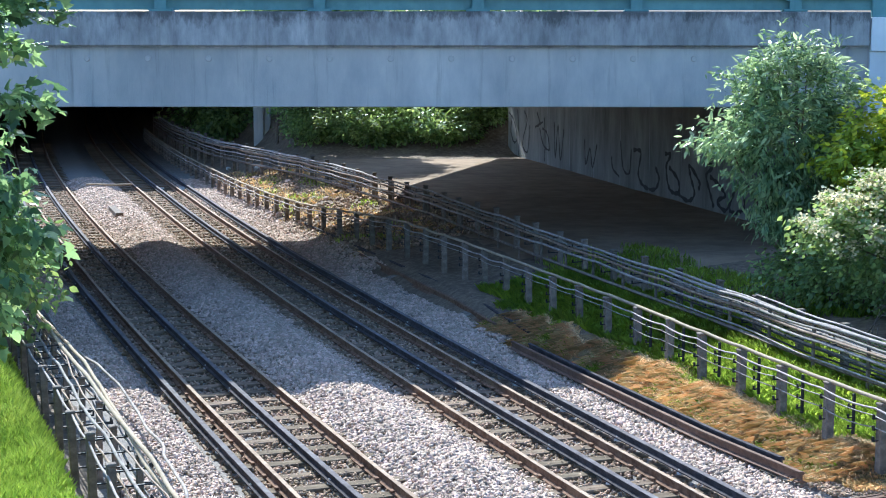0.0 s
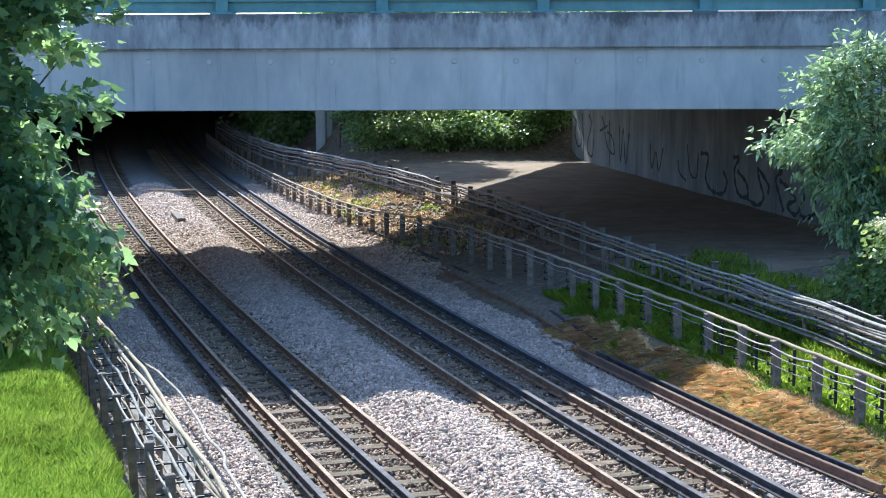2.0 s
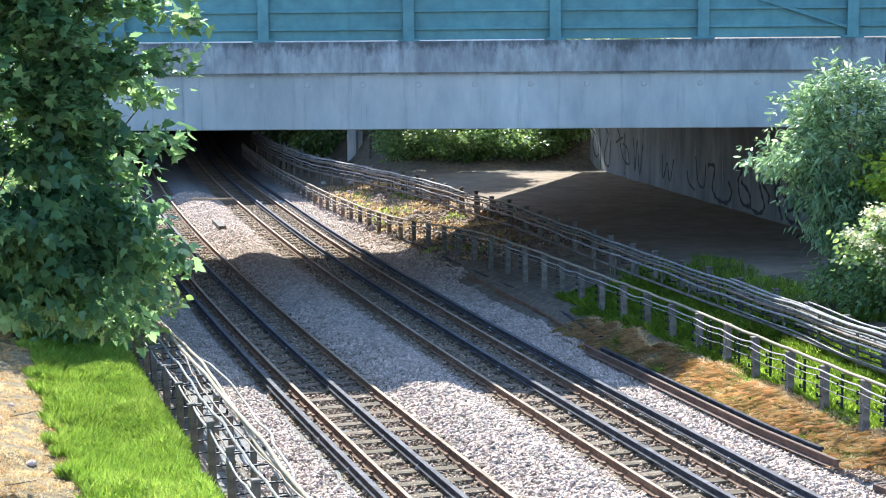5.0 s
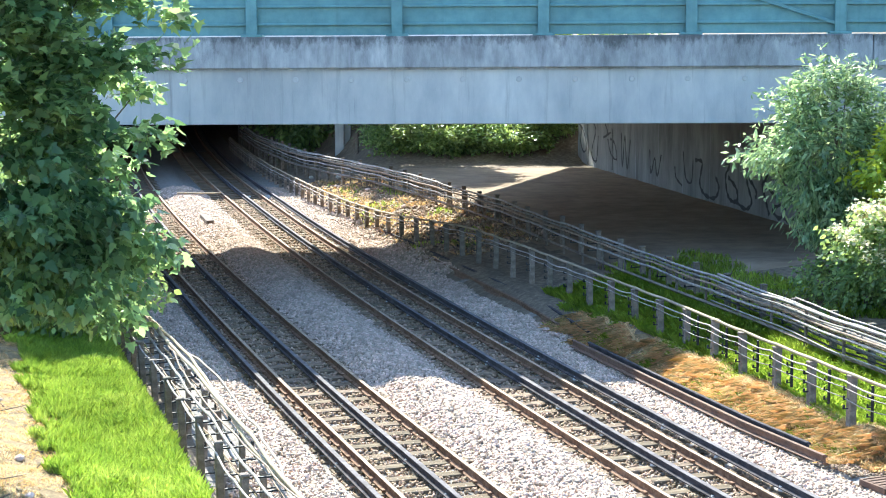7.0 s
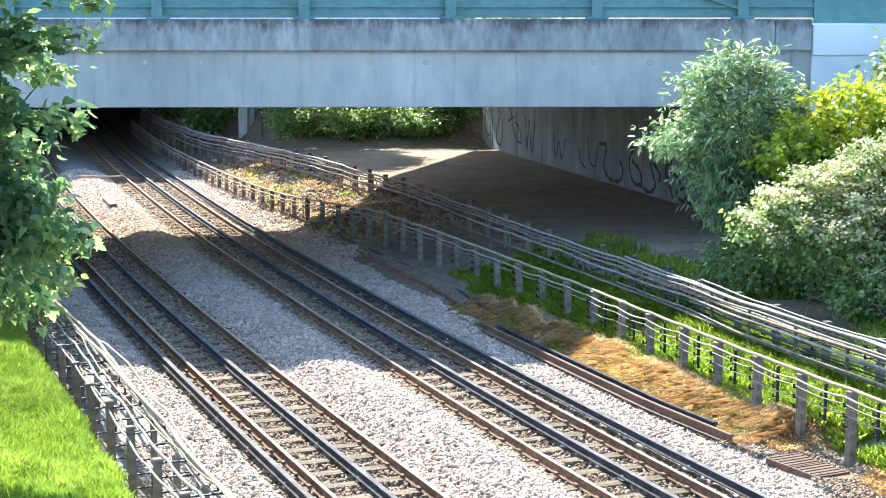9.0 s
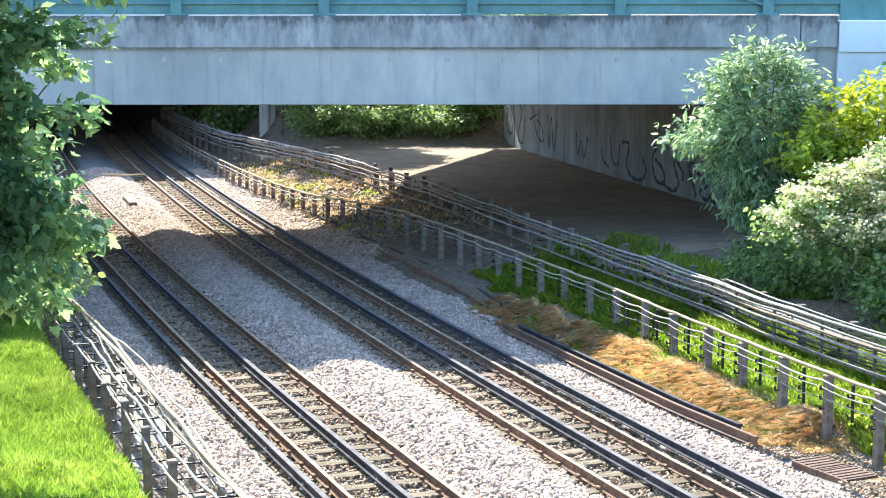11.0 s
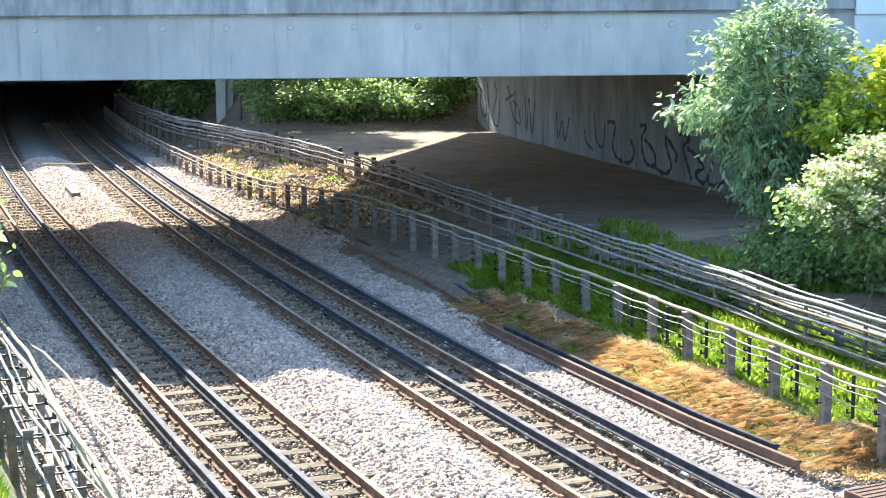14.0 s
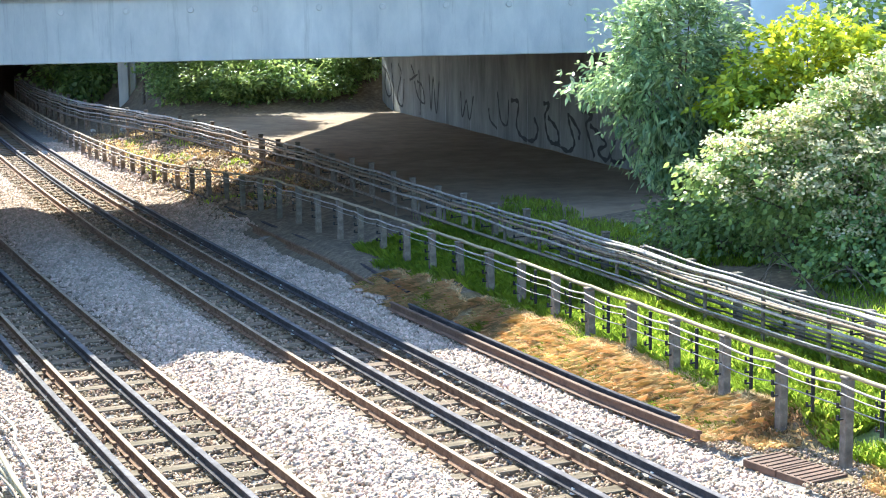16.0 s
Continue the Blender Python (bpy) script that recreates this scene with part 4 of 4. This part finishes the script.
def build_plants():
    rnd = random.Random(7)
    # the maple that hangs into the view over the bank: tiers of boughs, one above the other
    hulls = []
    for x, y, z in BOUGHS:
        for k in range(4):
            f = k / 3
            hulls.append((x - 0.08 - 1.4 * f + rnd.uniform(-0.08, 0.08), y - 0.15 + 0.3 * f + rnd.uniform(-0.15, 0.15), z + 0.05 + 0.3 * f, 0.24 + 0.24 * f, 0.3 + 0.2 * f, 0.13 + 0.13 * f))
    for i in range(44):
        z = rnd.uniform(3.9, 8.8)
        hulls.append((rnd.uniform(-8.4, -5.3), rnd.uniform(17.7, 18.7), z, rnd.uniform(0.4, 0.65), rnd.uniform(0.4, 0.6), rnd.uniform(0.2, 0.36)))
    plant("maple_tree", "maple tree with broad green leaves backlit by the sun", "tree", (-8.6, 19.2), hulls, 20000, 0.17, MAPLE, M["maple"], 21, (9, 0.1), 0.3, trunk=0.07, keep=lambda p: p[2] > 3.0 + 0.35 * min(1.0, max(0.0, -4.9 - p[0])))
    # shrubs added behind it, mostly hidden, to cast shade on the bank grass
    for i, (x, y, h) in enumerate([(-10.6, 31.0, 2.6), (-12.2, 34.0, 3.4), (-9.9, 34.5, 2.4), (-13.8, 30.5, 3.2), (-11.6, 37.5, 3.2), (-8.7, 28.4, 2.8), (-9.9, 28.8, 3.6), (-8.3, 29.6, 2.8)]):
        z = height(x, y)
        plant("shade_shrub", "dense green shrub added behind the maple to shade the bank", "shrub", (x, y), [(x, y, z + h * 0.5, 1.3, 1.2, h * 0.55), (x + 0.7, y - 0.4, z + h * 0.35, 0.9, 0.9, h * 0.35)], 2600, 0.17, OVAL, M["shrub_leaf"], 60 + 3 * i, (14, 0.2), 0.4, "bank shrubs", 0.06)
    # silver-green tree by the abutment
    tree = [(6.2, 34.0, 5.3, 0.4, 0.45, 0.5), (6.75, 34.2, 5.6, 0.45, 0.45, 0.5), (7.35, 34.3, 5.65, 0.45, 0.45, 0.5), (7.85, 34.2, 5.0, 0.4, 0.45, 0.5), (5.7, 33.8, 4.1, 0.5, 0.5, 0.3), (6.3, 34.0, 4.5, 0.5, 0.7, 0.6), (7.1, 34.1, 4.5, 0.7, 0.8, 0.7), (7.9, 34.2, 4.0, 0.5, 0.8, 0.7), (6.3, 33.9, 3.5, 0.45, 0.6, 0.4), (7.1, 34.0, 3.2, 0.7, 0.8, 0.7), (6.9, 34.0, 2.6, 0.5, 0.7, 0.5), (7.7, 34.2, 2.9, 0.6, 0.8, 0.7)]
    plant("narrow_leaved_tree", "small tree with narrow silvery green leaves by the abutment", "tree", (7.1, 34.4), tree, 13500, 0.19, LANCE, M["willow_leaf"], 31, (9, 0.12), 0.45, trunk=0.08, shoots=(0.5, 0.75, 14, 0.75))
    # yellow-green bush
    bush = [(7.9, 32.7, 3.8, 0.5, 0.4, 0.5), (8.5, 33.2, 4.5, 0.6, 0.5, 0.7), (9.4, 33.3, 4.7, 0.9, 0.8, 0.8), (10.3, 33.2, 4.5, 0.8, 0.8, 0.8), (8.3, 33.0, 3.7, 0.8, 0.7, 0.6), (9.2, 32.8, 3.6, 1.0, 0.8, 0.8), (10.4, 32.8, 3.6, 1.0, 0.8, 0.9), (8.9, 33.0, 2.8, 1.0, 0.8, 0.7)]
    plant("yellow_bush", "bush with bright yellow-green leaves on the bank", "bush", (9.3, 33.6), bush, 12000, 0.15, OVAL, M["yellow_leaf"], 35, (12, 0.14), 0.3, trunk=0.07, shoots=(0.4, 0.6, 14, 0.7))
    tall = [(11.4, 35.0, 5.4, 1.1, 0.9, 1.2), (12.6, 34.6, 5.0, 1.2, 0.9, 1.4), (11.9, 34.4, 3.8, 1.3, 0.9, 1.0)]
    plant("bank_tree", "tall green tree on the railway bank", "tree", (12.0, 35.4), tall, 6000, 0.17, OVAL, M["shrub_leaf"], 38, (12, 0.18), 0.3, trunk=0.09)
    # elder in cream blossom
    elder = [(6.85, 30.2, 2.75, 0.6, 0.6, 0.34), (7.6, 30.4, 3.0, 0.7, 0.7, 0.5), (8.3, 30.5, 3.3, 0.8, 0.8, 0.6), (9.2, 30.5, 3.7, 0.9, 0.8, 0.7), (10.2, 30.3, 4.0, 0.9, 0.8, 0.8), (8.0, 29.9, 2.5, 0.9, 0.7, 0.5), (9.1, 29.6, 2.7, 1.0, 0.8, 0.7), (10.3, 29.4, 2.9, 1.1, 0.8, 0.9), (9.4, 29.2, 1.9, 1.0, 0.7, 0.6), (10.8, 28.8, 2.2, 1.1, 0.8, 0.8)]
    plant("elder_bush", "elder bush covered in flat cream blossom clusters", "bush", (9.3, 30.6), elder, 16000, 0.12, OVAL, M["shrub_leaf"], 41, (13, 0.14), 0.25, trunk=0.07, extra=(11500, 0.06, M["blossom"]), shoots=(0.3, 0.5, 12, 0.4))
    # dark undergrowth below them
    for i, (x, y) in enumerate([(7.4, 32.2), (8.6, 31.4), (9.8, 29.6), (8.8, 28.9), (10.8, 27.8), (9.9, 27.4), (11.8, 26.4), (7.0, 33.6), (11.0, 30.5)]):
        z = height(x, y)
        plant("undergrowth_bush", "low dark bramble bush under the trees", "bush", (x, y), [(x, y, z + 0.5, 0.9, 0.8, 0.55), (x + 0.6, y + 0.3, z + 0.8, 0.7, 0.7, 0.5)], 1900, 0.12, OVAL, M["shrub_leaf"], 70 + 3 * i, (12, 0.16), 0.3, "undergrowth bushes", 0.03)
    # overhanging bushes at the foot of the slope beyond the bridge, and taller ones above
    rows = [(-5.4 + 1.15 * k, 71.2 + 0.5 * math.sin(2.1 * k) + 0.1 * max(0, k - 4) ** 2, 0.85 + 0.25 * math.sin(3.3 * k)) for k in range(8)]
    rows += [(-5.9 + 1.3 * k, 72.9 + 0.5 * math.sin(1.7 * k), 1.0 + 0.3 * math.sin(2.3 * k)) for k in range(7)]
    rows += [(-6.2 + 1.5 * k, 75.2 + 0.5 * math.sin(1.3 * k), 1.3) for k in range(7)]
    for i, (x, y, h) in enumerate(rows):
        z = height(x, y)
        hulls = [(x - 0.4, y - 0.4, z + h * 0.78, 0.95, 0.8, h * 0.34), (x + 0.5, y - 0.3, z + h * 0.62, 0.85, 0.7, h * 0.27), (x + 0.1, y - 0.2, z + h * 0.2, 1.0, 0.6, h * 0.28)]
        plant("slope_bush", "leafy green bush overhanging the slope beyond the bridge", "bush", (x, y + 0.4), hulls, 2600, 0.165, OVAL, M["shrub_leaf"], 110 + 3 * i, (12, 0.22), 0.3, "slope bushes", 0.04, shoots=(0.4, 0.6, 10, 0.5))
    for i, (x, y, h) in enumerate([(-4.8, 85, 4.5), (0.2, 86, 4.6), (-9.2, 86, 4.0), (-10.6, 82, 3.0), (-12.0, 85, 3.4), (5.6, 87, 4.8)]):
        z = height(x, y)
        plant("slope_bush", "tall leafy bush on the slope beyond the bridge", "bush", (x, y), [(x - 0.5, y, z + h * 0.55, 1.6, 1.0, h * 0.42), (x + 0.8, y - 0.4, z + h * 0.42, 1.3, 0.9, h * 0.36), (x, y - 0.7, z + h * 0.25, 1.3, 0.8, h * 0.25)], 2200, 0.26, OVAL, M["shrub_leaf"], 160 + 3 * i, (12, 0.28), 0.3, "slope bushes", 0.07)


build_plants()


def build_far_trees():
    # crowns added out of sight behind the deck, only to dapple the path with shade
    for i, (x, y, z) in enumerate([(-6.6, 69.4, 6.4), (-5.0, 69.0, 7.4), (-4.0, 69.2, 6.4), (-3.7, 69.6, 7.4), (-4.6, 68.6, 8.4), (-4.6, 66.4, 6.6), (-5.8, 67.2, 7.6), (-5.5, 70.4, 5.0), (-3.8, 70.3, 5.0)]):
        plant("unseen_slope_tree", "unseen tree crown added to shade the path beyond the bridge", "tree", (x - 0.6, 73.2), [(x, y, z, 1.3, 1.2, 0.9), (x + 0.9, y - 0.4, z - 1.2, 1.1, 1.0, 0.7), (x - 0.8, y + 0.3, z - 0.9, 1.1, 1.0, 0.7)], 2400, 0.26, OVAL, M["shrub_leaf"], 260 + 3 * i, (10, 0.24), 0.3, "leaning trees", 0.07)
    # more added crowns farther up, also hidden by the girder
    for i, (x, y, h) in enumerate([(-6.4, 84.6, 6.0), (-2.2, 85.2, 6.4), (0.8, 85.8, 6.2), (-8.6, 86.0, 6.8), (3.6, 84.0, 6.4)]):
        plant("unseen_slope_tree", "unseen leafy tree added on the slope beyond the bridge", "tree", (x - 0.5, max(y, 79.5)), [(x, y, h, 1.9, 1.5, 1.6), (x + 1.1, y - 0.5, h - 1.5, 1.4, 1.2, 1.1), (x - 1.2, y + 0.2, h - 1.2, 1.3, 1.2, 1.1), (x + 0.2, y - 0.8, h - 2.4, 1.4, 1.0, 0.8)], 4200, 0.26, OVAL, M["shrub_leaf"], 210 + 3 * i, (10, 0.24), 0.3, "slope trees", 0.06)


build_far_trees()


def blades(name, label, pts, tall, wide, mat, seed, bend=0.5, wind=(0, 0), category="grass"):
    """Grass: every blade is a narrow bent strip that tapers to its tip."""
    rnd = np.random.RandomState(seed)
    P = np.asarray(pts, float)
    k = len(P)
    a = rnd.uniform(0, 2 * math.pi, k)
    h = tall * rnd.uniform(0.5, 1.25, k)
    side = np.stack([np.cos(a), np.sin(a), np.zeros(k)], 1) * wide / 2
    fall = np.stack([-np.sin(a), np.cos(a), np.zeros(k)], 1) * rnd.uniform(0, bend, k)[:, None] + np.array([*wind, 0])
    up = np.array([0, 0, 1.0])
    mid = P + up * (h * 0.55)[:, None] + fall * (h * 0.35)[:, None]
    tip = P + up * (h * (1.0 - 0.35 * np.linalg.norm(fall, axis=1)))[:, None] + fall * h[:, None]
    V = np.stack([P - side, P + side, mid + side * 0.7, tip, mid - side * 0.7], 1)
    ob = raw_mesh(name, V, 5, mat)
    tagged(ob, label, category, kind="stuff")
    return ob


def scatter(rnd, count, n0, n1, y0, y1, keep=None):
    out = []
    for y, n in zip(rnd.uniform(y0, y1, count), rnd.uniform(n0, n1, count)):
        if keep and not keep(n, y):
            continue
        p = spot(y, n)
        out.append((p.x, p.y, height(p.x, p.y) - 0.01))
    return out


def patchy(scale, cut, seed):
    return lambda n, y: noise.noise((n * scale, y * scale, seed)) > cut


def build_grass():
    r = np.random.RandomState(3)
    edge = lambda n, y: n < -5.8 - 0.045 * (25 - y) + 0.12 * noise.noise((y * 1.5, 0, 0)) and n > -7.75 + 0.35 * noise.noise((y * 0.8, 3, 0)) + 0.5 * noise.noise((y * 3.1, n * 3.1, 1))
    blades("bank_grass", "bright green feathery grass on the sunny bank", scatter(r, 200000, -8.6, -5.3, 15, 31, edge), 0.18, 0.0036, M["lawn"], 1, 0.6)
    blades("dry_grass", "sparse straw on bare earth beside the grass", scatter(r, 100000, -11, -7.3, 14, 30, patchy(2.6, -0.3, 2)), 0.05, 0.005, M["straw"], 2, 1.2)
    blades("verge_grass", "green verge grass between the cable posts", scatter(r, 105000, 5.5, 7.8, 19, 39, patchy(0.9, -0.5, 7)), 0.25, 0.005, M["verge_grass"], 3, 0.8)
    blades("verge_grass", "green verge grass behind the cable run", scatter(r, 16000, 7.5, 10.0, 22, 41, patchy(0.6, -0.15, 9)), 0.2, 0.014, M["verge_grass"], 4, 0.6)
    blades("verge_grass", "green tufts beside the disused rails", scatter(r, 26000, 4.5, 5.9, 23.6, 37, patchy(1.2, 0.12, 12)), 0.16, 0.006, M["verge_grass"], 5, 0.9)
    matted = lambda n, y: n < 5.5 - 0.03 * abs(y - 27) + 0.5 * noise.noise((y * 0.9, 4, 0)) and noise.noise((n * 2.2, y * 1.2, 17)) > -0.22 - 0.3 * (y < 30)
    blades("dry_grass", "matted straw-coloured dead grass on the verge", scatter(r, 120000, 4.45, 5.9, 23.6, 36, matted), 0.15, 0.0055, M["straw"], 6, 1.7, (-0.35, -0.2))
    blades("dry_grass", "dead grass around the post feet", [p for p in scatter(r, 22000, 4.7, 6.4, 18, 24.5, patchy(0.8, -0.15, 21)) if not (abs(p[0] - spot(22.25, 4.65).x) < 0.7 and abs(p[1] - 22.25) < 0.85)], 0.13, 0.007, M["straw"], 7, 1.2)
    blades("dry_grass", "weeds among stones beyond the bridge", scatter(r, 4500, 4.8, 7.4, 47, 68, patchy(0.9, 0.25, 23)), 0.2, 0.012, M["verge_grass"], 8, 0.7)
    blades("dry_grass", "dead grass among rubble beyond the bridge", scatter(r, 9000, 4.7, 8.2, 46, 68, patchy(0.8, 0.05, 27)), 0.17, 0.011, M["straw"], 9, 1.3)


build_grass()


def build_litter():
    rnd = random.Random(15)
    def stone(x, y, z, s, mat, name, label, cat):
        bm = bmesh.new()
        bmesh.ops.create_icosphere(bm, subdivisions=2, radius=s)
        for v in bm.verts:
            v.co *= 1 + 0.35 * noise.noise(v.co * (2.2 / s) + Vector((x, y, 0)))
            v.co.z *= 0.7
        ob = part(name, bm, mat)
        ob.matrix_basis = pose(x, y, z + s * 0.45, 0, 0, rnd.uniform(0, 360))
        tagged(ob, label, cat)
    stone(1.98, 32.9, -0.1, 0.085, M["porcelain"], "pale_stone", "pale rounded stone lying on the ballast", "stone")
    p = spot(57, 0.1)
    plank = new("timber_block")
    plank.matrix_basis = pose(p.x - 0.35, p.y, 0.02, 0, 0, 107)
    tagged(plank, "dark timber block lying between the tracks", "timber")
    part("block", box(bmesh.new(), -1.15, 1.15, -0.13, 0.13, -0.05, 0.12, 0.015), M["timber"], plank)
    verts, faces = tube([spot(66.0, -0.4 + 0.25 * i, 0.10 + 0.012 * math.sin(i * 1.1)) for i in range(8)], 0.035, 8)
    tagged(mesh_object("loose_pipe", verts, faces, M["handrail"], smooth=True), "pale pipe lying across the ballast between the tracks", "pipe")
    # grey bits of rubble and litter beyond the shade and on the bank
    for i in range(26):
        y = rnd.uniform(51, 66)
        q = spot(y, rnd.uniform(5.2, 6.8))
        stone(q.x, q.y, height(q.x, q.y), rnd.uniform(0.05, 0.13), M["ballast"], "rubble_stone", "pale rubble stone on the rough verge", "stone")
    for i in range(14):
        y = rnd.uniform(15, 26)
        q = spot(y, rnd.uniform(-10.5, -7.9))
        stone(q.x, q.y, height(q.x, q.y), rnd.uniform(0.03, 0.07), M["ballast"], "bank_stone", "small pale stone on the bare bank", "stone")
    for i in range(40):
        q = spot(rnd.uniform(15, 25), rnd.uniform(-10.5, -7.7))
        a, k = rnd.uniform(0, math.pi), rnd.uniform(0.1, 0.3)
        z = height(q.x, q.y)
        ob = limb("fallen_twig", [(q.x, q.y, z + 0.012), (q.x + k * math.cos(a), q.y + k * math.sin(a), z + 0.04), (q.x + 1.8 * k * math.cos(a + 0.4), q.y + 1.8 * k * math.sin(a + 0.4), z + 0.02)], 0.009, 0.004, None)
        tagged(ob, "thin brown twig fallen on the bare bank", "twig", "fallen twigs")
    for x, y, s in ((-10.3, 66.2, 0.16), (-11.2, 66.8, 0.11), (-9.0, 70.5, 0.12), (-7.6, 69.0, 0.14)):
        stone(x, y, height(x, y), s, M["porcelain"], "white_litter", "crumpled white litter lying beside the track", "litter")
    # dead twigs under the elder
    for i in range(16):
        x, y = rnd.uniform(7.2, 9.6), rnd.uniform(27.6, 30.0)
        z = height(x, y)
        a = rnd.uniform(0, math.pi)
        pts = [(x, y, z + 0.05), (x + 0.5 * math.cos(a), y + 0.3 * math.sin(a), z + rnd.uniform(0.3, 0.5)), (x + 1.0 * math.cos(a), y + 0.6 * math.sin(a), z + rnd.uniform(0.2, 0.6))]
        ob = limb("dead_twig", pts, 0.014, 0.006, None)
        tagged(ob, "bare grey dead twig under the bushes", "twig", "dead twigs")


build_litter()


def motions():
    """Nothing but the camera moves in this place."""


motions()
